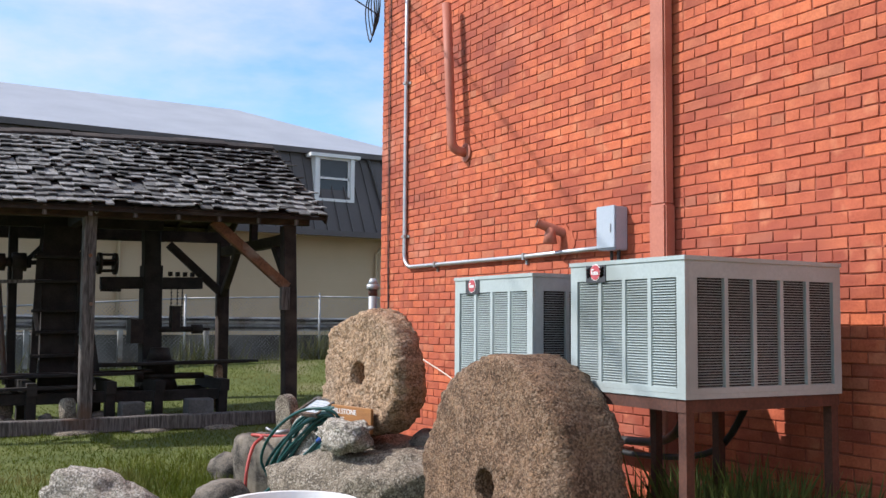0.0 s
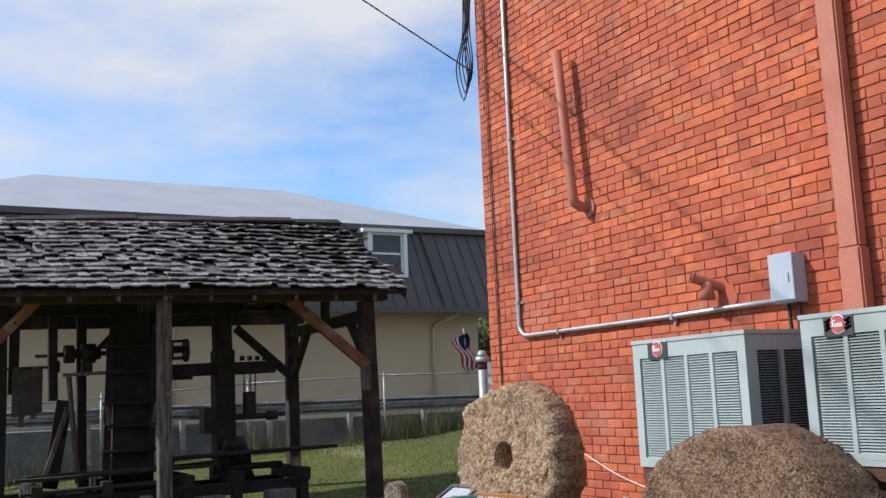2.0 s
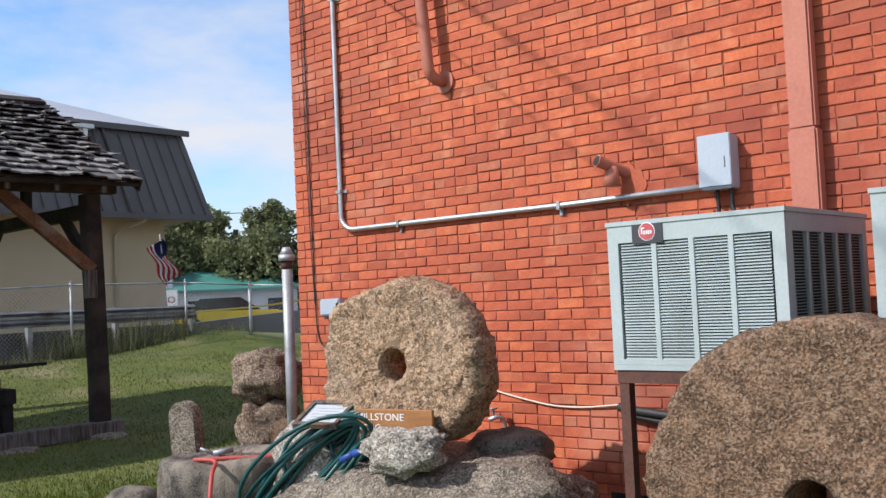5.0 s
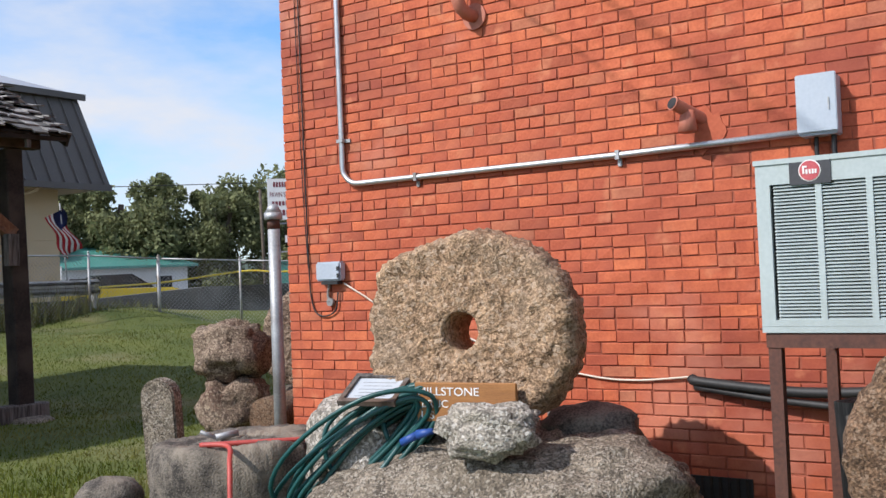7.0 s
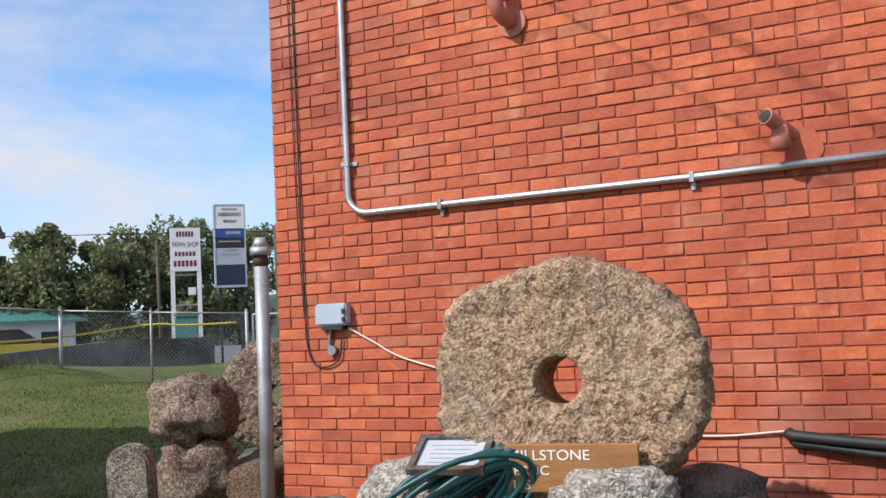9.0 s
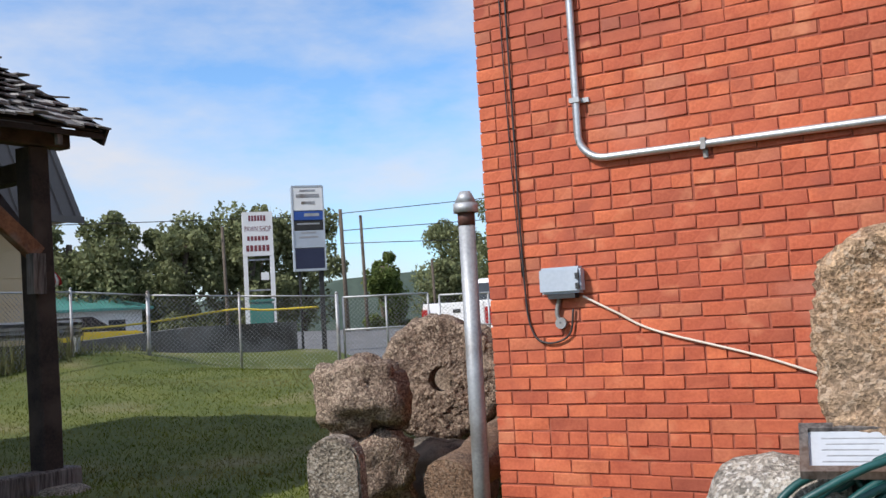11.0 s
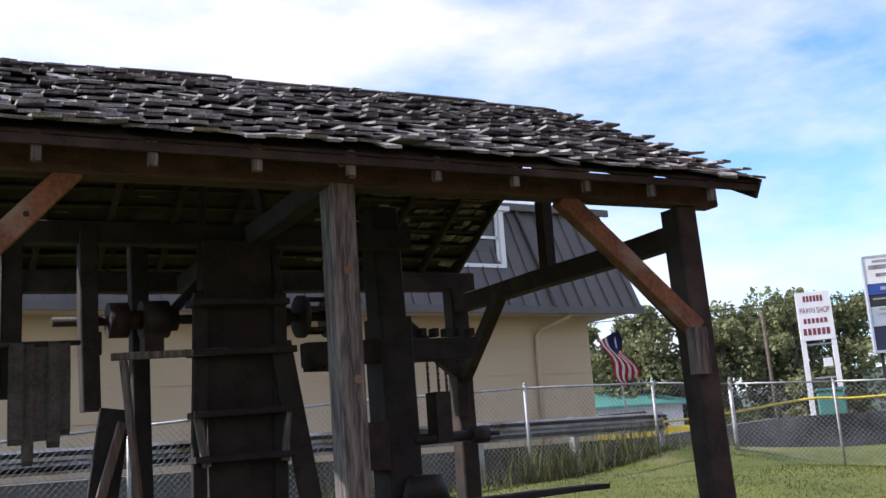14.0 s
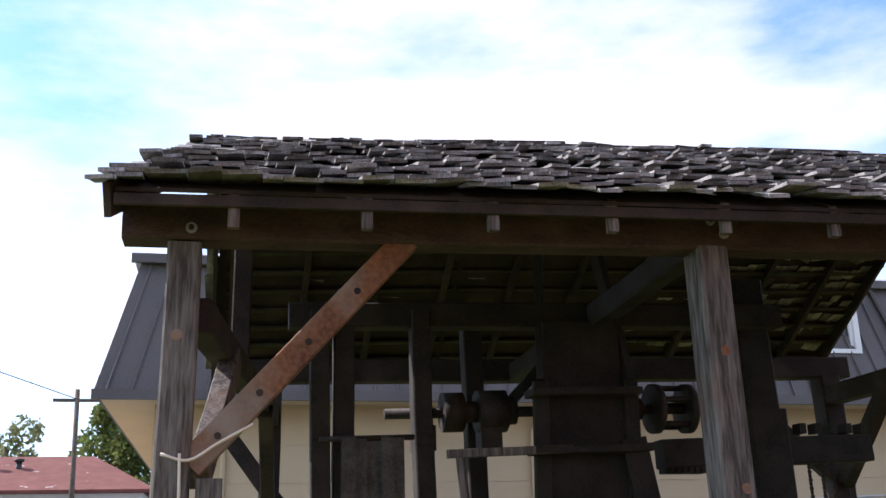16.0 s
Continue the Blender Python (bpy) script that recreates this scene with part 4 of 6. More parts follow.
for k, (u, w, lo) in enumerate(((-1.72, 0.09, 1.50), (-1.64, 0.07, 1.36), (-1.56, 0.09, 1.52), (-1.48, 0.08, 1.47), (-1.41, 0.08, 1.55))):
    b = B()
    vb = 1.62 + 0.02 * (k % 3)
    pts = [(vb - 0.03, 2.17), (vb - 0.035, 1.9), (vb - 0.03, lo + 0.04), (vb, lo), (vb + 0.03, lo + 0.04), (vb + 0.035, 1.9), (vb + 0.03, 2.17), (vb, 2.19)]
    outer = []
    for (v, z) in pts:
        outer.append((b.verts.new(sp(u - w / 2, v, z)), b.verts.new(sp(u + w / 2, v, z))))
    for i in range(len(outer)):
        p, q = outer[i], outer[(i + 1) % len(outer)]
        b.faces.new((p[0], p[1], q[1], q[0]))
    bmesh.ops.solidify(b, geom=b.faces[:], thickness=0.006)
    part("strap", b, M["belt"], belt)
b = B()
rod(b, sp(-1.9, 1.62, 2.175), sp(-1.3, 1.64, 2.175), 0.018, 8)
part("peg", b, M["iron"], belt)
# chains
for u in (1.62, 1.72, 1.80):
    ch = B()
    for k in range(22):
        c = sp(u, 1.92, 1.98 - 0.028 * k)
        bmesh.ops.create_circle(ch, cap_ends=True, segments=8, radius=0.016, matrix=Matrix.Translation(c) @ pose(0, 0, 0, 90, 0, 90 * (k % 2)))
    bmesh.ops.solidify(ch, geom=ch.faces[:], thickness=0.008)
    solid("chain", ch, M["iron"], "rusty iron chain hanging from the notched beam", "chain", "hanging chains")
# saw head with a horizontal arm
head = thing("saw_head", "black iron saw head with a horizontal shaft on the mill post", "machine head")
b = B()
bx(b, 0.95, 1.15, 1.82, 2.12, 1.12, 1.5, SH)
part("gear_case", b, M["iron"], head)
b = B()
rod(b, sp(1.4, 1.85, 1.33), sp(2.1, 1.85, 1.34), 0.045, 12)
rod(b, sp(1.95, 1.85, 1.337), sp(2.12, 1.85, 1.34), 0.075, 14)
rod(b, sp(2.12, 1.85, 1.34), sp(2.25, 1.85, 1.34), 0.02, 8)
part("arm", b, M["iron"], head)
b = B()
bx(b, 1.58, 1.72, 1.78, 1.96, 1.3, 1.72, SH)
part("bracket", b, M["iron"], head)
b = B()
rod(b, sp(1.4, 1.7, 0.66), sp(1.4, 1.7, 0.86), 0.24, 20)
rod(b, sp(1.4, 1.7, 0.42), sp(1.4, 1.7, 0.66), 0.3, 20, 0.22)
rod(b, sp(1.4, 1.7, 0.86), sp(1.4, 1.7, 1.05), 0.2, 18, 0.14)
part("spindle_base", b, M["iron"], head)
b = B()
rod(b, sp(1.0, 1.45, 0.62), sp(2.05, 1.45, 0.62), 0.05, 12)
rod(b, sp(0.98, 1.45, 0.62), sp(1.08, 1.45, 0.62), 0.09, 14)
part("feed_roller", b, M["iron"], head)
# planked carriage, trestles and wheel
car = thing("log_carriage", "low dark plank log carriage on timber bearers", "carriage")
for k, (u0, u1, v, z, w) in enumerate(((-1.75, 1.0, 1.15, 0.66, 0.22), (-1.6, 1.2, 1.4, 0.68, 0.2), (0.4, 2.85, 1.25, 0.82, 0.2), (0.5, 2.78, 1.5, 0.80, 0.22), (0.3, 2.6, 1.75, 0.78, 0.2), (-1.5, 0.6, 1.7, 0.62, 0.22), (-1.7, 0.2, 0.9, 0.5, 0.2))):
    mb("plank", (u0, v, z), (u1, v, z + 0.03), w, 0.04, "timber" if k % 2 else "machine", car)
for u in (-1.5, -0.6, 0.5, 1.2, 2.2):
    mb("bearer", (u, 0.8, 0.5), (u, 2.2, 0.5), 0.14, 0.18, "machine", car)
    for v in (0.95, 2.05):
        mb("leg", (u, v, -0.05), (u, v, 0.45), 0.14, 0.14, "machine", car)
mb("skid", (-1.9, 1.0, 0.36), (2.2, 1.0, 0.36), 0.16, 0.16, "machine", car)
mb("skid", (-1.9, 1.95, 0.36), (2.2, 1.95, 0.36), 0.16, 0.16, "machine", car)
millstone("grindstone", "stone_tan", "round tan grindstone leaning by the log carriage", sp(2.3, 1.5, 0.42), (0.95, -0.3, 0.0), 0.36, 0.14, 0.04, 61, 0.008)
for i, (u, v, w, h) in enumerate(((0.75, 0.7, 0.34, 0.3), (1.75, 0.75, 0.4, 0.32))):
    b = B()
    bx(b, u - w / 2, u + w / 2, v - 0.14, v + 0.14, -0.05, h, SH)
    bmesh.ops.bevel(b, geom=b.edges[:], offset=0.02, segments=1, affect="EDGES")
    solid("concrete_block", b, M["wall_dark"], "dark square concrete block under the carriage", "block", "blocks under the carriage")
for i, (u, v, x, y, z) in enumerate(((-0.2, -0.02, 0.12, 0.14, 0.2), (-1.02, 0.9, 0.26, 0.2, 0.3))):
    c = sp(u, v + 0.3, 0.16)
    rock("white_stone", "stone_grey", "pale stone block standing on the shed sill", (c.x, c.y, 0.3), (x * 1.6, y * 1.6, z * 1.6), 70 + i, (0, 0, 20), 0.4, 0.08, 3, group="pale blocks")
for i in range(16):
    c = sp(random.uniform(-3.4, 0.8), random.uniform(0.5, 1.3), 0)
    rock("rubble_stone", "stone_dark", "dark loose stone on the shed floor", (c.x, c.y, random.uniform(0.05, 0.12)), (random.uniform(0.2, 0.4), random.uniform(0.15, 0.3), random.uniform(0.15, 0.3)), 90 + i, (0, 0, 40 * i), 0.1, 0.2, 2, group="loose stones in the shed")

# ---------- fittings on the brick wall ----------
con = thing("conduit", "galvanised steel conduit run down and along the brick wall", "conduit")
b = B()
bend = [(4.565, 8.84 - 0.14 * (1 - math.cos(a)), 2.21 - 0.14 * math.sin(a)) for a in (i * math.pi / 16 for i in range(9))]
tube(b, [(4.565, 8.84, 7.6), (4.565, 8.84, 4.0)] + bend + [(4.565, 7.6, 2.068), (4.565, 6.7, 2.066), (4.55, 5.69, 2.075)], 0.02, 12)
part("pipe", b, M["galv"], con)
for y, z, vert in ((8.84, 3.93, 1), (8.84, 2.38, 1), (8.2, 2.07, 0), (6.74, 2.067, 0)):
    b = B()
    if vert:
        bx(b, 4.541, 4.592, y - 0.027, y + 0.027, z - 0.012, z + 0.012)
        bx(b, 4.58, 4.592, y - 0.065, y - 0.027, z - 0.012, z + 0.012)
    else:
        bx(b, 4.541, 4.592, y - 0.012, y + 0.012, z - 0.027, z + 0.027)
        bx(b, 4.58, 4.592, y - 0.012, y + 0.012, z - 0.065, z - 0.027)
    part("strap", b, M["galv_dull"], con)

eb = thing("electrical_box", "pale grey metal electrical disconnect box on the brick wall", "electrical box")
b = B()
bx(b, 4.475, 4.589, 5.50, 5.69, 2.045, 2.355)
bmesh.ops.bevel(b, geom=b.edges[:], offset=0.006, segments=2, affect="EDGES")
part("body", b, M["box_grey"], eb)
b = B()
bx(b, 4.462, 4.4745, 5.495, 5.695, 2.06, 2.36)
bmesh.ops.bevel(b, geom=b.edges[:], offset=0.004, segments=2, affect="EDGES")
part("cover", b, M["box_grey"], eb)
b = B()
bx(b, 4.455, 4.4615, 5.53, 5.537, 2.17, 2.23)
part("hasp", b, M["galv_dull"], eb)
b = B()
tube(b, smooth_line([(4.53, 5.53, 2.05), (4.53, 5.53, 1.95), (4.5, 5.5, 1.86), (4.45, 5.45, 1.80)]), 0.014, 8)
tube(b, smooth_line([(4.54, 5.62, 2.05), (4.545, 5.62, 1.9), (4.55, 5.6, 1.6), (4.5, 5.5, 1.2)]), 0.012, 8)
part("flexible_lead", b, M["black"], eb)

jb = thing("junction_box", "small pale grey telephone junction box with looped cable", "junction box")
b = B()
bx(b, 4.52, 4.589, 8.86, 9.09, 1.40, 1.535)
bmesh.ops.bevel(b, geom=b.edges[:], offset=0.012, segments=2, affect="EDGES")
part("case", b, M["box_grey"], jb)
b = B()
bx(b, 4.535, 4.589, 8.90, 9.05, 1.375, 1.399)
bx(b, 4.512, 4.5195, 8.865, 8.885, 1.42, 1.45)
bx(b, 4.512, 4.5195, 8.865, 8.885, 1.47, 1.50)
part("latch", b, M["black"], jb)
b = B()
tube(b, smooth_line([(4.57, 9.0, 1.385), (4.57, 9.02, 1.3), (4.57, 9.0, 1.25)]), 0.012, 6)
rod(b, (4.56, 9.0, 1.25), (4.585, 9.0, 1.25), 0.03, 10)
part("ground_clamp", b, M["galv_dull"], jb)

for nm, mat, r, pts, lab in (
        ("cable", "black", 0.0055, [(4.583, 9.24, 7.5), (4.578, 9.22, 4.0), (4.578, 9.21, 2.5), (4.578, 9.2, 1.5), (4.578, 9.17, 1.22), (4.575, 9.08, 1.15), (4.575, 8.96, 1.19), (4.575, 8.93, 1.32)], "thin dark cable dropping down the brick corner"),
        ("cable", "black", 0.0035, [(4.583, 9.27, 7.5), (4.58, 9.26, 4.6), (4.58, 9.25, 3.0), (4.58, 9.235, 2.1), (4.58, 9.21, 1.5)], "thin dark cable dropping down the brick corner"),
        ("cable", "cream", 0.006, [(4.57, 8.87, 1.38), (4.575, 8.7, 1.29), (4.578, 8.5, 1.19), (4.578, 8.0, 1.05), (4.578, 7.5, 0.88), (4.578, 7.0, 0.775), (4.578, 6.7, 0.755), (4.57, 6.35, 0.785)], "slack beige cable stapled to the brick wall"),
        ("pipe", "black", 0.028, [(4.575, 6.36, 0.775), (4.55, 6.3, 0.76), (4.52, 5.8, 0.725), (4.48, 5.4, 0.74), (4.4, 5.0, 0.78), (4.2, 4.6, 0.9), (4.1, 4.4, 1.15)], "black foam-wrapped refrigerant pipe under the air conditioners"),
        ("pipe", "black", 0.02, [(4.56, 6.34, 0.73), (4.53, 5.8, 0.67), (4.48, 5.2, 0.66), (4.3, 4.4, 0.8), (4.1, 3.9, 1.2)], "thin black refrigerant pipe under the air conditioners")):
    b = B()
    tube(b, smooth_line(pts, 6), r, 8)
    solid(nm, b, M[mat], lab, nm)
lp = thing("cable_loops", "black service cable loops hanging at the brick corner", "cable")
for k in range(4):
    b = B()
    c = Vector((4.54 - 0.015 * k, 9.47 + 0.02 * k, 4.92 - 0.03 * k))
    a = 0.09 + 0.02 * k
    tube(b, smooth_line([(c.x, c.y - 0.06, c.z + 0.9), (c.x - 0.02, c.y - a * 0.3, c.z + 0.35), (c.x, c.y + a, c.z + 0.05), (c.x, c.y + 0.02, c.z - 0.22 - 0.03 * k), (c.x, c.y - a * 0.6, c.z - 0.03), (c.x, c.y - 0.02, c.z + 0.4), (c.x + 0.03, c.y - 0.08, c.z + 1.0)]), 0.007, 6)
    part("loop", b, M["black"], lp)

vp = thing("vent_pipe", "upright galvanised vent pipe with a domed cap beside the brick corner", "vent pipe")
b = B()
rod(b, (4.55, 9.51, -0.1), (4.55, 9.51, 1.86), 0.045, 18)
part("pipe", b, M["galv_dull"], vp)
b = B()
rod(b, (4.55, 9.51, 1.80), (4.55, 9.51, 1.88), 0.047, 18)
part("rust_band", b, M["rust_frame"], vp, "rusty brown band under the cap")
b = B()
rod(b, (4.55, 9.51, 1.87), (4.55, 9.51, 1.92), 0.068, 18)
rod(b, (4.55, 9.51, 1.92), (4.55, 9.51, 1.985), 0.062, 18, 0.03)
part("cap", b, M["galv_dull"], vp)

pp = thing("painted_flue_pipe", "red painted pipe elbow fixed to the brick wall", "pipe")
b = B()
tube(b, [(4.46, 7.86, 4.46), (4.46, 7.80, 3.8), (4.46, 7.745, 3.15), (4.475, 7.735, 3.10), (4.52, 7.72, 3.07), (4.60, 7.70, 3.06)], 0.043, 14)
part("pipe", b, M["pipe_paint"], pp)
b = B()
rod(b, (4.572, 7.70, 3.06), (4.592, 7.70, 3.06), 0.085, 18)
part("collar", b, M["pipe_paint"], pp)

ds = thing("downspout", "red painted metal downspout on the brick wall", "downspout")
b = B()
bx(b, 4.495, 4.58, 5.02, 5.165, 2.32, 8.0)
bmesh.ops.bevel(b, geom=b.edges[:], offset=0.012, segments=2, affect="EDGES")
part("upper_length", b, M["pipe_paint"], ds)
b = B()
bx(b, 4.488, 4.584, 5.012, 5.173, 0.2, 2.325)
bmesh.ops.bevel(b, geom=b.edges[:], offset=0.012, segments=2, affect="EDGES")
part("lower_length", b, M["pipe_paint"], ds)

so = thing("drain_spout", "red painted scupper spout in a plastered patch of the wall", "spout")
b = B()
rod(b, (4.60, 6.24, 2.22), (4.405, 6.33, 2.295), 0.036, 14, caps=False)
rod(b, (4.405, 6.33, 2.295), (4.40, 6.333, 2.297), 0.041, 14)
part("pipe", b, M["pipe_paint"], so)
# black disc over the capped end, drawn for the darkness inside the pipe
b = B()
rod(b, (4.398, 6.3345, 2.298), (4.3965, 6.3352, 2.2987), 0.033, 14)
part("mouth", b, M["black"], so, "black disc standing for the shade inside the pipe mouth")
b = B()
rod(b, (4.49, 6.285, 2.26), (4.485, 6.285, 2.14), 0.036, 14, 0.055)
part("bell", b, M["pipe_paint"], so)
b = B()
rng = [(6.22 + (0.11 + 0.06 * noise.noise(Vector((a, 3, 0)))) * math.cos(a) * 0.95, 2.16 + (0.12 + 0.06 * noise.noise(Vector((a * 1.7, 8, 0)))) * math.sin(a)) for a in (2 * math.pi * i / 28 for i in range(28))]
f1 = [b.verts.new((4.5835, y, z)) for y, z in rng]
f0 = [b.verts.new((4.60, y, z)) for y, z in rng]
b.faces.new(f1)
for i in range(28):
    b.faces.new((f1[i], f1[(i + 1) % 28], f0[(i + 1) % 28], f0[i]))
part("plaster_patch", b, M["plaster"], so, "smeared red plaster patch")

fa = thing("hose_tap", "white outdoor water tap pipe low on the brick wall", "tap")
b = B()
tube(b, [(4.53, 7.24, 0.2), (4.53, 7.25, 0.60), (4.53, 7.26, 0.66), (4.50, 7.29, 0.68), (4.45, 7.33, 0.66)], 0.016, 10)
part("riser", b, M["galv"], fa)
b = B()
rod(b, (4.48, 7.31, 0.69), (4.48, 7.31, 0.73), 0.008, 8)
rod(b, (4.48, 7.31, 0.73), (4.48, 7.31, 0.742), 0.03, 12)
part("handle", b, M["galv_dull"], fa)

fv = thing("foundation_vent", "dark iron foundation vent low in the brick wall", "vent")
b = B()
bx(b, 4.578, 4.594, 6.05, 6.47, 0.10, 0.235)
part("recess", b, M["black"], fv)
for k in range(8):
    b = B()
    bx(b, 4.570, 4.578, 6.07 + 0.05 * k, 6.085 + 0.05 * k, 0.10, 0.235)
    part("bar", b, M["iron"], fv)

wire = B()
wa, wb = Vector((4.54, 9.42, 4.78)), Vector((1.0, 8.0, 5.62))
wd = (wb - wa)
wpts = [wa + wd * (k / 12 * 4.0) + Vector((0, 0, -0.10 * (1 - (k / 6 - 1) ** 2))) for k in range(13)]
tube(wire, wpts, 0.007, 6)
solid("service_cable", wire, M["black"], "overhead service cable running from the brick corner", "cable")

wire = B()
tube(wire, smooth_line([(4.75, 9.46, 8.26), (3.8, 10.0, 7.3), (2.92, 10.32, 7.03), (1.42, 9.45, 6.99), (-0.08, 8.58, 7.05), (-6.0, 5.15, 7.4), (-14.0, 0.5, 8.2)], 8), 0.012, 6)
solid("service_cable", wire, M["black"], "high overhead cable shading a diagonal line on the bricks", "cable")

# ---------- millstones and boulders by the wall ----------
rock("boulder", "stone_grey", "large rough grey boulder carrying a millstone", (3.4, 6.85, 0.10), (1.45, 1.85, 1.06), 3, (0, 4, 8), 0.25, 0.16, 5)
millstone("millstone", "stone_tan", "tan pecked millstone standing upright on a boulder", (3.34, 7.01, 1.125), (-1.0, -0.10, 0.05), 0.545, 0.28, 0.098, 11, 0.035, 0.89, square=2.25)
millstone("millstone", "stone_brown", "large brown millstone standing on edge beside a steel stand", (2.95, 4.47, 0.67), (-1.0, 0.02, 0.06), 0.68, 0.40, 0.10, 23, 0.025)
rock("wedge_stone", "stone_dark", "dark wedge stone at the foot of the tan millstone", (3.68, 6.55, 0.62), (0.4, 0.5, 0.24), 7, (0, 0, 20), 0.1, 0.2, 3)
rock("small_rock", "stone_pale", "pale speckled rock in front of the wooden sign", (2.99, 6.71, 0.71), (0.28, 0.42, 0.23), 9, (0, 0, 10), 0.3, 0.34, 4)
rock("prop_stone", "stone_pale", "pale grey rounded stone behind the hose", (3.2, 7.62, 0.5), (0.5, 0.62, 0.62), 15, (0, 0, 0), 0.2, 0.12, 4)
millstone("flat_millstone", "stone_dark", "dark weathered millstone lying flat on the ground", (3.38, 8.66, 0.22), (0.02, 0.03, 1.0), 0.53, 0.56, 0.03, 31, 0.03)
rock("ground_stone", "stone_dark", "small dark stone beside the flat millstone", (3.05, 9.5, 0.1), (0.35, 0.4, 0.34), 17, (0, 0, 30), 0.1, 0.18, 3)
rock("ground_stone", "stone_dark", "dark stone low in the grass", (2.5, 8.0, 0.08), (0.5, 0.42, 0.34), 18, (0, 0, 12), 0.1, 0.2, 3)
rock("pale_log", "stone_pale", "pale grey weathered stone lump in the grass", (1.62, 8.35, 0.12), (0.85, 0.36, 0.40), 19, (0, 14, -35), 0.1, 0.28, 4)
rock("red_stone", "stone_red", "reddish brown rounded millstone fragment", (5.32, 10.80, 0.82), (0.56, 0.58, 0.56), 41, (0, 8, 20), 0.25, 0.32, 4)
rock("red_stone", "stone_red", "brown rough stone under another stone", (5.34, 10.82, 0.34), (0.60, 0.60, 0.60), 42, (0, 0, 50), 0.3, 0.28, 4)
rock("base_stone", "stone_dark", "dark base stone behind the brick corner", (6.1, 10.7, 0.16), (0.9, 0.7, 0.56), 43, (0, 0, 50), 0.2, 0.14, 4)
millstone("millstone", "stone_red", "reddish brown millstone with a round eye behind the corner", (6.26, 10.74, 0.85), (-0.93, -0.36, 0.05), 0.46, 0.28, 0.09, 47, 0.035)
rock("leaning_stone", "stone_red", "brown rough stone beside a millstone", (6.95, 10.82, 0.72), (0.6, 0.7, 0.95), 48, (0, 0, 10), 0.15, 0.14, 4)
b = B()
tube(b, [Vector((4.7 + 0.22 * k, 9.80 + 0.05 * k + 0.02 * math.sin(k * 2.0), 0.36 + 0.02 * k)) for k in range(9)], 0.15, 14)
for v in b.verts:
    v.co += Vector((1, 1, 1)) * 0.035 * noise.noise(v.co * 5)
solid("stone_sill", b, M["stone_brown"], "long brown rounded stone lying at the wall corner", "stone")
b = B()
n = 10
prof = [(-0.135, -0.1), (0.135, -0.1)] + [(0.135 * math.cos(a), 0.66 + 0.12 * math.sin(a)) for a in (i * math.pi / n for i in range(n + 1))]
vv = [[b.verts.new((3.80 + dx + 0.012 * noise.noise(Vector((y * 5, z * 5, dx))), 9.87 + y, z)) for y, z in prof] for dx in (-0.055, 0.055)]
b.faces.new(vv[0])
b.faces.new(vv[1][::-1])
for i in range(len(prof)):
    j = (i + 1) % len(prof)
    b.faces.new((vv[0][i], vv[0][j], vv[1][j], vv[1][i]))
bmesh.ops.bevel(b, geom=b.edges[:], offset=0.012, segments=2, affect="EDGES")
for v in b.verts:
    v.co = pose(3.80, 9.87, 0, 0, -5, 16) @ pose(-3.80, -9.87, 0) @ v.co
solid("stone_slab", b, M["stone_grey"], "upright grey round-topped stone slab", "stone")
b = B()
for k in range(5):
    beam(b, (3.62 + 0.04 * (k % 2), 5.28 - 0.09 * k, -0.05), (3.58 + 0.05 * (k % 3), 5.3 - 0.085 * k, 0.82 - 0.09 * (k % 2)), 0.10, 0.13, wear=0.015)
solid("old_timber", b, M["timber_grey"], "grey weathered split timber under the air conditioner", "timber")
tub = thing("white_tub", "white plastic tub standing on a stone in the grass", "tub")
b = B()
tc = Vector((1.75, 4.6, 0.645))
for r0, z0, r1, z1 in ((0.24, -0.5, 0.30, 0.0), (0.30, 0.0, 0.325, 0.0), (0.325, 0.0, 0.325, 0.03), (0.325, 0.03, 0.295, 0.03), (0.295, 0.03, 0.235, -0.48)):
    rr = [[b.verts.new(tc + Vector((r * math.cos(a), r * math.sin(a), z))) for a in (2 * math.pi * i / 32 for i in range(32))] for r, z in ((r0, z0), (r1, z1))]
    for i in range(32):
        b.faces.new((rr[0][i], rr[0][(i + 1) % 32], rr[1][(i + 1) % 32], rr[1][i])).smooth = True
bmesh.ops.create_circle(b, cap_ends=True, segments=32, radius=0.24, matrix=Matrix.Translation(tc + Vector((0, 0, -0.49))))
part("shell", b, M["white"], tub)
rock("tub_stone", "stone_dark", "dark stone under the white tub", (tc.x, tc.y, (tc.z - 0.5) / 2 - 0.02), (0.7, 0.7, (tc.z - 0.5) * 1.15 + 0.1), 77, (0, 0, 0), 0.3, 0.08, 3)

# wooden sign and framed plaque
sg = thing("wooden_sign", "small varnished wooden sign with white painted letters", "sign", (3.135, 6.93, 0.71), -80.0)
b = B()
bx(b, -0.26, 0.26, -0.012, 0.012, 0.0, 0.185)
bmesh.ops.bevel(b, geom=b.edges[:], offset=0.004, segments=1, affect="EDGES")
part("board", b, M["sign_wood"], sg)


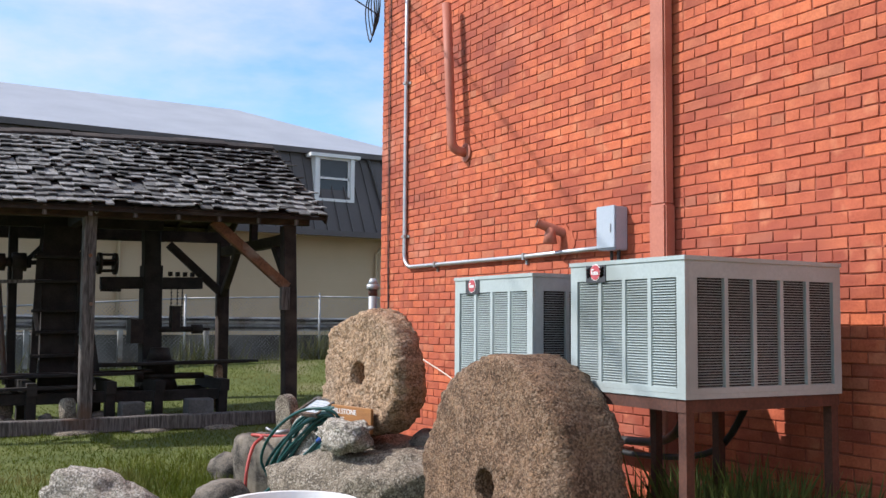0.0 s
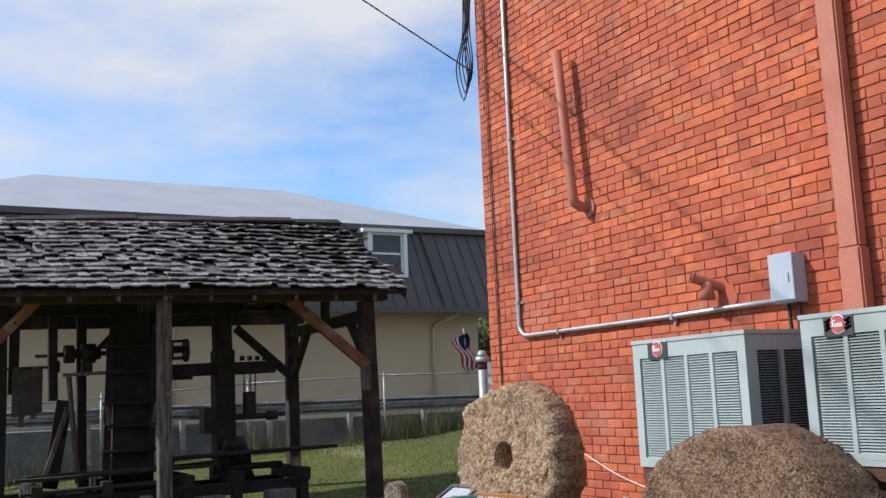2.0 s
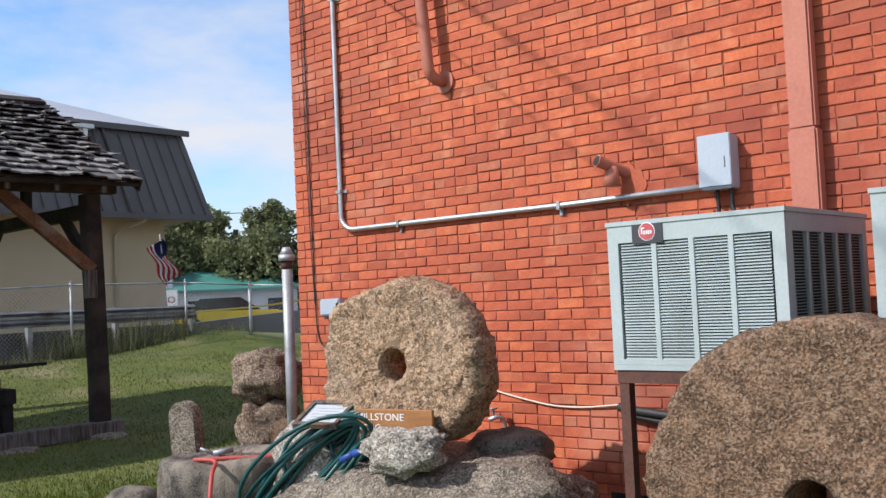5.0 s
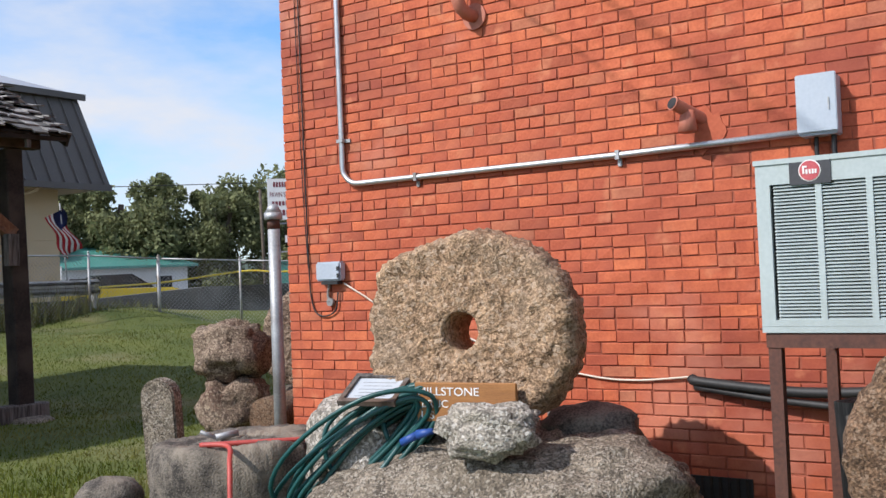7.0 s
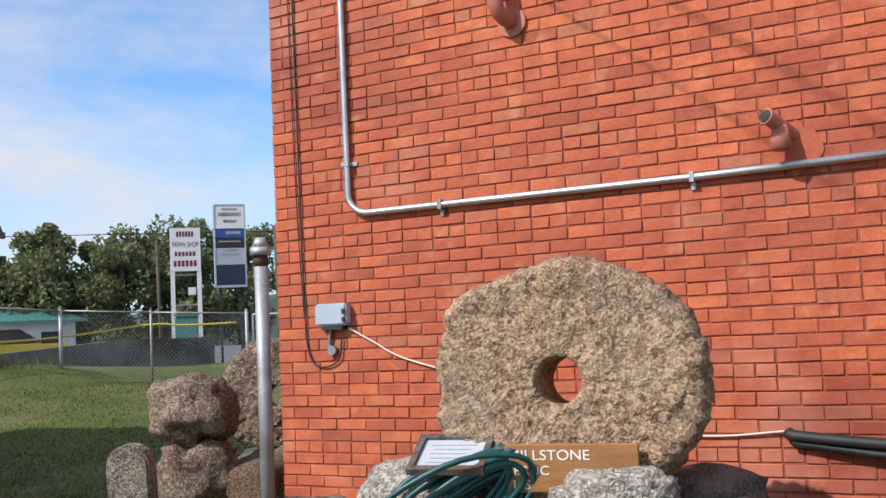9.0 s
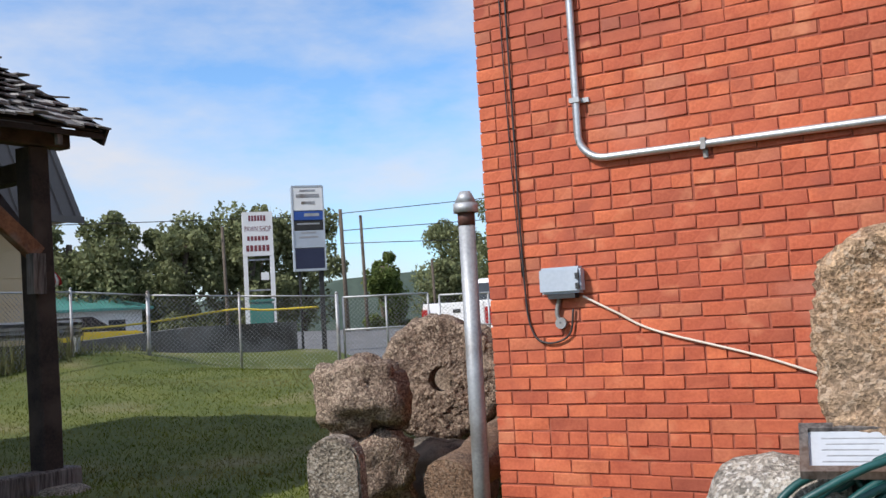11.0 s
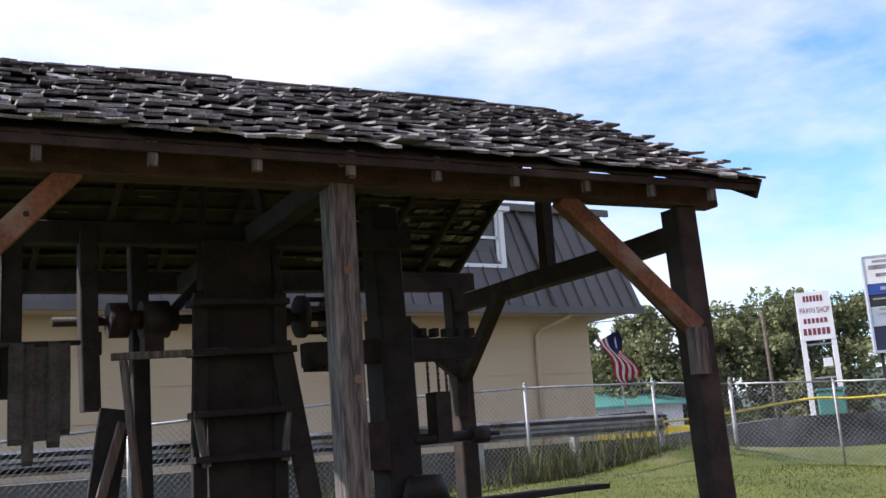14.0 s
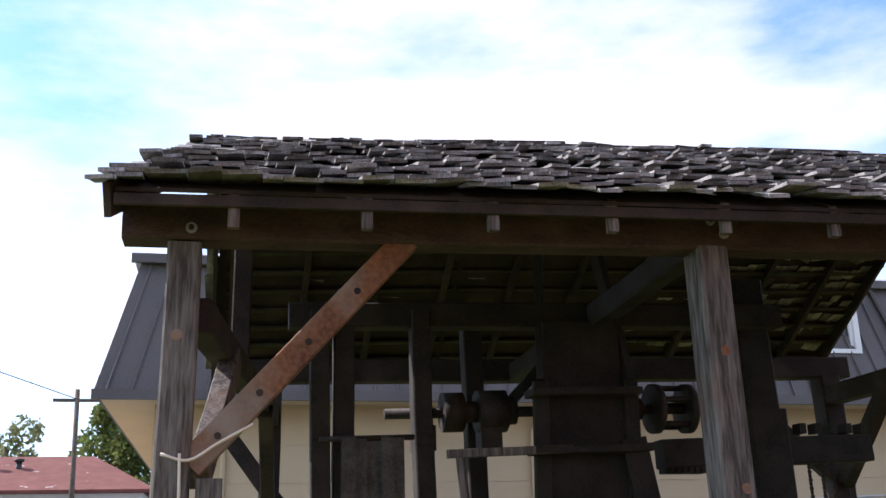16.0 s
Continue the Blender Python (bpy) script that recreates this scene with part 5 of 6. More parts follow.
def lettering(text, size, m, material, parent, name="lettering", width=None):
    """Raised lettering as one mesh; m places it on its board."""
    cu = bpy.data.curves.new("letters", "FONT")
    cu.body, cu.size, cu.extrude = text, size, 0.0015
    cu.align_x = "LEFT"
    tmp = new("letters", cu)
    dg = bpy.context.evaluated_depsgraph_get()
    me = bpy.data.meshes.new_from_object(tmp.evaluated_get(dg))
    bpy.data.objects.remove(tmp)
    bpy.data.curves.remove(cu)
    w = max((v.co.x for v in me.vertices), default=1.0)
    k = width / w if width else 1.0
    me.transform(m @ Matrix.Diagonal((k, 1, 1, 1)))
    me.materials.clear()
    me.materials.append(material)
    ob = new(name, me)
    ob.parent = parent
    return ob


lettering("MILLSTONE", 0.055, pose(-0.245, -0.0135, 0.125, 90), M["white"], sg, width=0.32)
lettering("BRUC", 0.05, pose(-0.225, -0.0135, 0.068, 90), M["white"], sg, width=0.14)
lettering("US", 0.05, pose(-0.23, -0.0135, 0.014, 90), M["white"], sg, width=0.07)
pq = thing("framed_plaque", "grey wood framed paper plaque tilted on a metal stake", "plaque")
PM = pose(3.05, 7.40, 0.857, 0, 0, -80) @ pose(0, 0, 0, 28) @ Matrix.Diagonal((1.05, 1.1, 1, 1))
b = B()
for a in ((-0.15, 0.15, -0.11, -0.085), (-0.15, 0.15, 0.085, 0.11), (-0.15, -0.125, -0.085, 0.085), (0.125, 0.15, -0.085, 0.085)):
    bx(b, *a, -0.012, 0.016, PM)
part("frame", b, M["timber_grey"], pq)
b = B()
bx(b, -0.125, 0.125, -0.085, 0.085, -0.004, 0.002, PM)
pap = part("paper", b, M["paper"], pq)
b = B()
for k in range(5):
    bx(b, -0.09 + 0.012 * (k % 2), 0.09 - 0.015 * (k % 3), 0.05 - 0.026 * k, 0.0545 - 0.026 * k, 0.002, 0.003, PM)
part("printed_line", b, M["galv_dull"], pap, "unreadable grey print")
b = B()
rod(b, (3.08, 7.41, 0.1), (3.07, 7.41, 0.845), 0.012, 8)
part("stake", b, M["iron"], pq)

# hoses
coil = B()
random.seed(5)
path = []
for k in range(20):
    c = Vector((2.94 + 0.009 * k + random.uniform(-0.02, 0.02), 7.45 + random.uniform(-0.05, 0.05), 0.54 + random.uniform(-0.03, 0.03)))
    L = Vector((-0.12, 0.36 + random.uniform(-0.07, 0.05), -0.30 + random.uniform(-0.05, 0.04)))
    S = Vector((-0.10 + 0.012 * k, 0.07, 0.11)) * random.uniform(0.5, 1.45)
    path += [c + L * math.cos(a) * random.uniform(0.95, 1.03) + S * math.sin(a) for a in (2 * math.pi * i / 12 for i in range(12))]
tube(coil, smooth_line(path, 3), 0.0125, 7)
tube(coil, smooth_line([(2.94, 7.5, 0.38), (2.93, 7.62, 0.5), (2.94, 7.64, 0.66), (3.0, 7.55, 0.77), (3.06, 7.42, 0.78), (3.03, 7.32, 0.62)], 6), 0.0125, 8)
tube(coil, smooth_line([(2.98, 7.2, 0.62), (2.85, 7.3, 0.45), (2.72, 7.6, 0.2), (2.6, 7.9, 0.03), (2.5, 8.3, 0.03)], 6), 0.0125, 8)
hs = thing("garden_hose", "coiled dark green garden hose hung under the plaque", "hose")
part("coil", coil, M["green_hose"], hs)
b = B()
rod(b, (2.98, 7.2, 0.62), (3.0, 7.12, 0.66), 0.02, 10)
rod(b, (3.0, 7.12, 0.66), (3.02, 7.04, 0.68), 0.024, 10, 0.014)
part("nozzle", b, M["blue_sign"], hs, "blue and white spray nozzle")
b = B()
tube(b, smooth_line([(3.45, 8.05, 0.52), (3.25, 8.2, 0.53), (3.0, 8.48, 0.53), (2.92, 8.52, 0.535), (2.95, 8.35, 0.535), (2.82, 8.2, 0.48), (2.74, 8.12, 0.3), (2.72, 8.1, 0.05)], 6), 0.014, 8)
solid("red_hose", b, M["red_hose"], "faded red hose lying over the flat millstone", "hose")
b = B()
rod(b, (3.2, 8.72, 0.52), (3.32, 8.66, 0.535), 0.02, 10)
rod(b, (3.2, 8.72, 0.52), (3.14, 8.78, 0.56), 0.012, 8)
solid("hose_fitting", b, M["galv_dull"], "small metal hose fitting on the flat millstone", "fitting")

# ---------- guard rail and chain-link fence ----------
gr = thing("guard_rail", "galvanised steel guard rail on posts beside the road", "guard rail")
xs_r = [-8.6 + 1.9 * k for k in range(12)]
for x in xs_r:
    b = B()
    bx(b, x - 0.05, x + 0.05, 22.28, 22.42, 0.5, 1.64)
    part("post", b, M["galv_dull"], gr)
b = B()
prof = [(0.0, 0.0), (-0.06, 0.04), (-0.06, 0.10), (0.0, 0.15), (-0.0, 0.17), (-0.06, 0.22), (-0.06, 0.28), (0.0, 0.32)]
ra = [[b.verts.new((x, 22.26 + dy, 1.30 + dz)) for dy, dz in prof] for x in (-20, 12.35)]
for i in range(len(prof) - 1):
    b.faces.new((ra[0][i], ra[1][i], ra[1][i + 1], ra[0][i + 1]))
bmesh.ops.solidify(b, geom=b.faces[:], thickness=0.006)
part("beam", b, M["galv_dull"], gr)

fence = thing("chain_link_fence", "galvanised chain-link fence along the lawn", "fence")
FL = [(-14.0, 21.95), (-9.0, 21.95), (-4.5, 21.95), (0.0, 21.95), (3.0, 21.95), (6.0, 21.95), (9.2, 21.95), (11.9, 21.95), (13.4, 21.6), (14.65, 20.4), (15.98, 19.0)]
GATE = [(16.08, 18.92), (17.30, 17.65), (17.46, 17.47), (18.9, 15.95)]
FR = [(19.0, 15.75), (21.5, 13.2), (24.0, 10.5)]
wires = B()


def wire_quad(p, q, w):
    d = (q - p).normalized()
    sd = d.cross(Vector((0.7, 0.7, 0.1))).normalized() * w / 2
    wires.faces.new([wires.verts.new(c) for c in (p - sd, p + sd, q + sd, q - sd)])


def link(p, q, z0, z1, step=0.085):
    n = max(2, int((q - p).length / step))
    h = z1 - z0
    k = h / ((q - p).length / n)
    for i in range(-int(k), n):
        for sgn in (1, -1):
            a0, a1 = i / n, (i + k) / n
            t0, t1 = max(0, a0), min(1, a1)
            if t1 <= t0:
                continue
            f0, f1 = (t0 - a0) / (a1 - a0), (t1 - a0) / (a1 - a0)
            za, zb = (z0 + h * f0, z0 + h * f1) if sgn > 0 else (z1 - h * f0, z1 - h * f1)
            wire_quad(p.lerp(q, t0) + Vector((0, 0, za)), p.lerp(q, t1) + Vector((0, 0, zb)), 0.005)


def fence_run(pts, ends):
    for i, (x, y) in enumerate(pts):
        g = ground_z(x, y)
        r = 0.038 if i in ends else 0.026
        b = B()
        rod(b, (x, y, g - 0.1), (x, y, g + 1.52), r, 10)
        rod(b, (x, y, g + 1.52), (x, y, g + 1.56), r * 1.1, 10, r * 0.5)
        part("post", b, M["galv_dull"], fence)
    for (xa, ya), (xb, yb) in zip(pts, pts[1:]):
        b = B()
        za, zb = ground_z(xa, ya), ground_z(xb, yb)
        rod(b, (xa, ya, za + 1.47), (xb, yb, zb + 1.47), 0.018, 8)
        part("top_rail", b, M["galv_dull"], fence)
        link(Vector((xa, ya, (za + zb) / 2)), Vector((xb, yb, (za + zb) / 2)), 0.04, 1.46)


fence_run(FL, (8, 10))
fence_run(FR, (0,))
part("mesh", wires, M["galv_dull"], fence, "thin diamond wire mesh")["kind"] = "stuff"
for (xa, ya), (xb, yb) in ((GATE[0], GATE[1]), (GATE[2], GATE[3])):
    gt = thing("fence_gate", "galvanised tube gate with chain-link mesh", "gate", group="double gate")
    za = ground_z(xa, ya) + 0.12
    wires = B()
    link(Vector((xa, ya, za)), Vector((xb, yb, za)), 0.0, 1.3)
    part("mesh", wires, M["galv_dull"], gt)["kind"] = "stuff"
    for p, q in (((xa, ya, za), (xa, ya, za + 1.32)), ((xb, yb, za), (xb, yb, za + 1.32)), ((xa, ya, za), (xb, yb, za)), ((xa, ya, za + 1.32), (xb, yb, za + 1.32)),
                 (((xa + xb) / 2, (ya + yb) / 2, za), ((xa + xb) / 2, (ya + yb) / 2, za + 1.32)), ((xa, ya, za + 0.66), (xb, yb, za + 0.66))):
        b = B()
        rod(b, p, q, 0.022, 8)
        part("tube", b, M["galv_dull"], gt)

# ---------- roadside signs ----------
def facing(x, y, z, rz):
    return pose(x, y, z, 0, 0, rz)


pawn = thing("pawn_sign", "white two-legged roadside sign with maroon lettering", "sign", (24.35, 29.0, 0.26), -46.0)
b = B()
bx(b, 0, 0.98, -0.08, 0.08, 3.35, 4.8)
pan = part("panel", b, M["white"], pawn)
for x in (0.06, 0.92):
    b = B()
    bx(b, x - 0.07, x + 0.07, -0.07, 0.07, -0.2, 3.35 if x > 0.5 else 4.78)
    part("leg", b, M["white"], pawn)
for z in (2.2, 3.2):
    b = B()
    bx(b, 0.12, 0.86, -0.03, 0.03, z, z + 0.05)
    part("crossbar", b, M["galv_dull"], pawn)
lettering("PAWN SHOP", 0.26, pose(0.06, -0.083, 4.15, 90), M["sign_text"], pan, width=0.86)
for z, x0, x1, h in ((4.5, 0.2, 0.78, 0.18), (3.85, 0.14, 0.84, 0.15), (3.5, 0.1, 0.88, 0.2)):
    n = 6
    for k in range(n):
        b = B()
        w = (x1 - x0) / n
        bx(b, x0 + k * w, x0 + (k + 0.72) * w, -0.084, -0.081, z, z + h)
        part("printed_bar", b, M["sign_text"], pan)
b = B()
bx(b, 0.55, 0.8, -0.05, 0.05, 2.55, 2.8)
part("lamp_box", b, M["white"], pawn)

agency = thing("agency_sign", "tall navy and white roadside sign on a dark pole", "sign", (20.48, 23.72, 0.2), -45.5)
for z0, z1, mat in ((4.12, 4.75, "white"), (3.86, 4.1, "blue_sign"), (3.12, 3.58, "box_grey"), (3.60, 3.84, "black"), (2.56, 3.10, "navy")):
    b = B()
    bx(b, 0.02, 0.80, -0.14, 0.14, z0, z1)
    part("panel", b, M[mat], agency)
for k, (z, h, c0, c1) in enumerate(((4.62, 0.06, 0.2, 0.62), (4.46, 0.1, 0.1, 0.72), (4.28, 0.08, 0.24, 0.6), (3.74, 0.04, 0.1, 0.7), (3.96, 0.08, 0.3, 0.7), (3.5, 0.05, 0.2, 0.6), (3.38, 0.05, 0.15, 0.65))):
    b = B()
    bx(b, c0, c1, -0.144, -0.141, z, z + h)
    part("printed_bar", b, M["galv_dull"], agency, "unreadable sign print")
b = B()
bx(b, 0.0, 0.82, -0.15, 0.15, 2.5, 2.56)
bx(b, -0.02, 0.02, -0.15, 0.15, 2.5, 4.77)
bx(b, 0.80, 0.84, -0.15, 0.15, 2.5, 4.77)
bx(b, 0.0, 0.82, -0.15, 0.15, 4.75, 4.79)
part("case", b, M["box_grey"], agency)
for x in (0.7,):
    b = B()
    bx(b, x - 0.06, x + 0.06, -0.06, 0.06, -0.3, 2.5)
    part("pole", b, M["black"], agency)
b = B()
bx(b, 0.1, 0.16, -0.05, 0.05, -0.3, 2.5)
part("pole", b, M["black"], agency)

for nm, mat, lab, x, y, z0, z1, r in (("utility_pole", "bark", "tall wooden utility pole", 37.0, 34.2, -0.2, 6.5, 0.11), ("utility_pole", "bark", "tall wooden utility pole", 37.75, 33.6, -0.2, 6.2, 0.09),
                                      ("utility_pole", "bark", "slim leaning wooden pole", 33.4, 38.2, 0.0, 5.9, 0.09), ("utility_pole", "bark", "slim weathered wooden pole by the road", 40.0, 31.2, -0.2, 4.0, 0.08),
                                      ("utility_pole", "bark", "wooden utility pole with a crossarm", -5.45, 51.8, 0.3, 8.3, 0.12)):
    up_ = thing(nm, lab, "pole", group="utility poles")
    b = B()
    rod(b, (x, y, z0), (x - 0.2, y, z1), r, 10, r * 0.75)
    part("shaft", b, M[mat], up_)
    if z1 > 8:
        b = B()
        bx(b, x - 1.1, x + 0.7, y - 0.06, y + 0.06, z1 - 0.5, z1 - 0.38)
        part("crossarm", b, M[mat], up_)
for pts in ([(36.8, 34.2, 6.3), (44, 26, 7.1), (52, 12, 8.2)], [(36.8, 34.2, 5.5), (44, 25, 6.0), (52, 12, 7.4)], [(36.8, 34.2, 6.2), (20, 50, 6.3), (-7.7, 70, 8)], [(36.8, 34.2, 4.9), (46, 24, 4.9), (55, 12, 5.6)],
            [(-5.6, 51.8, 7.9), (-10.5, 40, 8.4), (-15, 30, 9.0)]):
    b = B()
    tube(b, smooth_line(pts, 6), 0.02, 5)
    solid("overhead_wire", b, M["black"], "thin overhead power line", "wire", "overhead wires")

b = B()
tube(b, smooth_line([(12.6, 24.4, 1.43), (16.6, 25.4, 1.53), (18.1, 23.9, 1.75), (18.7, 23.2, 1.7), (19.6, 22.3, 1.71)], 6), 0.028, 6)
solid("warning_tape", b, M["yellow"], "yellow barrier pipe strung along the car park", "barrier")
bn = thing("waste_bin", "teal waste container behind the wall", "bin", (22.9, 27.5, 0.6), -46)
b = B()
bx(b, 0, 0.7, -0.3, 0.3, -0.4, 1.45)
bmesh.ops.bevel(b, geom=b.edges[:], offset=0.05, segments=2, affect="EDGES")
part("body", b, M["teal"], bn)
b = B()
bx(b, -0.03, 0.73, -0.33, 0.33, 1.45, 1.52)
part("lid", b, M["teal"], bn)

# ---------- flag ----------
flag = thing("flag", "striped red, white and blue flag drooping on a slim pole", "flag")
b = B()
rod(b, (11.95, 22.7, 1.0), (11.72, 22.62, 3.25), 0.015, 8)
part("pole", b, M["galv_dull"], flag)
fo, fd, fs = Vector((11.74, 22.60, 3.15)), Vector((0.40, -0.06, -0.85)), Vector((-0.34, 0.04, -0.22))


def flag_piece(name, mat, a0, a1, c0, c1, lift):
    b = B()
    rowsf = []
    for i in range(9):
        c = c0 + (c1 - c0) * i / 8
        rowsf.append([b.verts.new(fo + fd * c + fs * a + Vector((0.05 * math.sin(c * 9 + a * 4), -0.05 * math.cos(c * 7 + a * 5) - lift, 0))) for a in (a0, (a0 + a1) / 2, a1)])
    for p, q in zip(rowsf, rowsf[1:]):
        for i in (0, 1):
            b.faces.new((p[i], p[i + 1], q[i + 1], q[i])).smooth = True
    bmesh.ops.solidify(b, geom=b.faces[:], thickness=0.003)
    return part(name, b, M[mat], flag)


for k in range(9):
    flag_piece("stripe", "flag_red" if k % 2 == 0 else "flag_white", k / 9, (k + 1) / 9, 0.0, 1.0, 0.0)
flag_piece("canton", "flag_blue", 0.0, 0.55, 0.0, 0.42, 0.006)

# ---------- pickup truck ----------
truck = thing("pickup_truck", "white extended-cab pickup truck parked behind the fence", "truck", (19.7, 18.4, ground_z(19.7, 18.4) + 0.05), -1.5)


def side_body(b, prof, y0, y1):
    v = [[b.verts.new((x, y, z)) for x, z in prof] for y in (y0, y1)]
    b.faces.new(v[0])
    b.faces.new(v[1][::-1])
    n = len(prof)
    for i in range(n):
        b.faces.new((v[0][i], v[0][(i + 1) % n], v[1][(i + 1) % n], v[1][i]))


b = B()
side_body(b, [(0.08, 0.55), (0.9, 0.55), (0.95, 0.85), (1.15, 0.98), (1.5, 0.98), (1.7, 0.85), (1.78, 0.5), (4.1, 0.5), (4.2, 0.82), (4.42, 0.95), (4.78, 0.95), (4.98, 0.8), (5.05, 0.5), (5.6, 0.55), (5.65, 1.05), (5.5, 1.12), (4.2, 1.25), (2.15, 1.28), (0.08, 1.32)], -0.97, 0.97)
bmesh.ops.bevel(b, geom=b.edges[:], offset=0.025, segments=2, affect="EDGES")
part("body", b, M["truck_paint"], truck)
b = B()
side_body(b, [(2.0, 1.25), (2.12, 1.42), (2.25, 1.82), (2.45, 1.92), (3.35, 1.94), (3.55, 1.88), (4.25, 1.27)], -0.80, 0.80)
bmesh.ops.bevel(b, geom=b.edges[:], offset=0.05, segments=2, affect="EDGES")
part("cab", b, M["truck_paint"], truck)
for nm, prof, ya, yb in (("rear_window", [(2.10, 1.36), (2.245, 1.80), (2.26, 1.80), (2.12, 1.36)], -0.66, 0.66),):
    b = B()
    side_body(b, [(x - 0.02, z) for x, z in prof], ya, yb)
    part(nm, b, M["dark_glass"], truck)
for y in (-0.805, 0.795):
    for prof in ([(2.3, 1.32), (2.42, 1.8), (2.85, 1.84), (2.85, 1.32)], [(2.95, 1.32), (2.95, 1.84), (3.4, 1.84), (3.62, 1.72), (4.0, 1.32)]):
        b = B()
        side_body(b, prof, y, y + 0.01)
        part("side_window", b, M["dark_glass"], truck)
b = B()
bx(b, 0.06, 0.079, -0.72, 0.72, 0.82, 1.30)
tg = part("tailgate", b, M["truck_paint"], truck)
b = B()
bx(b, 0.045, 0.059, -0.1, 0.1, 1.08, 1.16)
part("handle", b, M["black"], tg, "black tailgate handle")
b = B()
bx(b, -0.12, 0.05, -0.95, 0.95, 0.50, 0.66)
bmesh.ops.bevel(b, geom=b.edges[:], offset=0.02, segments=1, affect="EDGES")
part("bumper", b, M["chrome"], truck, "chrome rear bumper")
b = B()
bx(b, -0.02, 0.06, -0.6, 0.6, 0.36, 0.50)
part("valance", b, M["black"], truck)
for y in (-0.86, 0.86):
    b = B()
    bx(b, 0.04, 0.12, y - 0.10, y + 0.10, 0.80, 1.18)
    part("tail_light", b, M["red_lens"], truck, "red tail light")
    b = B()
    bx(b, 3.85, 3.95, y * 1.2 - 0.1, y * 1.2 + 0.1, 1.3, 1.48)
    part("mirror", b, M["black"], truck)
    for x in (1.32, 4.6):
        w = part("wheel", (lambda q: (rod(q, (x, y - 0.12, 0.37), (x, y + 0.12, 0.37), 0.37, 28), q)[1])(B()), M["tyre"], truck, "black tyre")
        b = B()
        yo = y - 0.125 if y < 0 else y + 0.125
        rod(b, (x, yo - 0.01, 0.37), (x, yo + 0.01, 0.37), 0.22, 20)
        part("rim", b, M["galv"], w)
    b = B()
    bx(b, 0.1, 2.0, y * 1.13 - 0.03, y * 1.13 + 0.03, 1.322, 1.345)
    part("bed_rail", b, M["black"], truck)

# ---------- shop, teal-roofed building, red-roofed house ----------
def house(name, label, x, y, z, rz, length, depth, eave, ridge, wall, roofm, hip=2.0, over=0.4):
    h = thing(name, label, "building", (x, y, z), rz)
    b = B()
    bx(b, 0, length, 0, depth, -0.5, eave)
    part("wall", b, M[wall], h)
    b = B()
    c = [b.verts.new(q) for q in ((-over, -over, eave), (length + over, -over, eave), (length + over, depth + over, eave), (-over, depth + over, eave))]
    c2 = [b.verts.new(v.co + Vector((0, 0, 0.12))) for v in c]
    r = [b.verts.new((hip, depth / 2, ridge)), b.verts.new((length - hip, depth / 2, ridge))]
    b.faces.new(c[::-1])
    for i in range(4):
        b.faces.new((c[i], c[(i + 1) % 4], c2[(i + 1) % 4], c2[i]))
    b.faces.new((c2[0], c2[1], r[1], r[0]))
    b.faces.new((c2[1], c2[2], r[1]))
    b.faces.new((c2[2], c2[3], r[0], r[1]))
    b.faces.new((c2[3], c2[0], r[0]))
    part("roof", b, M[roofm], h)
    return h


def opening(h, x0, x1, z0, z1, mat="dark_glass", name="window"):
    b = B()
    bx(b, x0, x1, -0.03, 0.01, z0, z1)
    w = part(name, b, M[mat], h)
    b = B()
    for a in ((x0 - 0.07, x0, z0 - 0.07, z1 + 0.07), (x1, x1 + 0.07, z0 - 0.07, z1 + 0.07)):
        bx(b, a[0], a[1], -0.06, 0.0, a[2], a[3])
    bx(b, x0, x1, -0.06, 0.0, z1, z1 + 0.07)
    bx(b, x0, x1, -0.06, 0.0, z0 - 0.07, z0)
    part("frame", b, M["white"], w)


shop = house("pawn_shop", "low shop with a dark hipped roof and a lettered fascia", 39.3, 24.7, -0.15, -48.6, 12, 9, 2.9, 4.9, "white", "dark_roof", 1.6, 0.5)
opening(shop, 1.7, 2.6, 0.1, 2.2, "yellow", "door")
opening(shop, 3.0, 6.5, 0.7, 2.2)
b = B()
bx(b, 1.0, 5.2, -0.62, -0.52, 2.95, 3.55)
fb = part("sign_board", b, M["soffit"], shop, "cream sign board with dark lettering")
lettering("PAWN", 0.45, pose(2.6, -0.63, 3.08, 90), M["sign_text"], fb, width=1.5)
teal = house("teal_roof_building", "long white building with a teal metal roof", 27.0, 49.5, 0.5, -33, 8.7, 7, 1.95, 3.2, "white", "teal", 2.6, 0.5)
for k in range(4):
    opening(teal, 0.8 + 2.1 * k, 1.6 + 2.1 * k, 0.7, 1.5)
bing = thing("small_sign", "white lettered sign board on two posts", "sign", (22.5, 41.0, 0.62), -45)
b = B()
bx(b, 0, 1.5, -0.04, 0.04, 1.1, 1.8)
bp_ = part("panel", b, M["white"], bing)
lettering("BINGO", 0.4, pose(0.1, -0.045, 1.25, 90), M["sign_text"], bp_, width=1.3)
b = B()
bx(b, 0.1, 1.3, -0.04, 0.04, 1.9, 2.5)
part("panel", b, M["box_grey"], bing)
for x in (0.15, 1.3):
    b = B()
    bx(b, x - 0.04, x + 0.04, -0.03, 0.03, -0.4, 2.5)
    part("post", b, M["galv_dull"], bing)
redh = house("red_roof_house", "house with a worn red-brown shingle roof", -14.4, 52.5, 0.15, 0, 11.5, 9, 4.1, 6.0, "white", "red_roof", 2.5, 0.5)
for x, z in ((5.0, 5.9), (6.2, 5.6)):
    b = B()
    rod(b, (x, 2.6, 5.0), (x, 2.6, z), 0.12, 10)
    rod(b, (x, 2.6, z), (x, 2.6, z + 0.12), 0.2, 10)
    part("roof_vent", b, M["black"], redh)


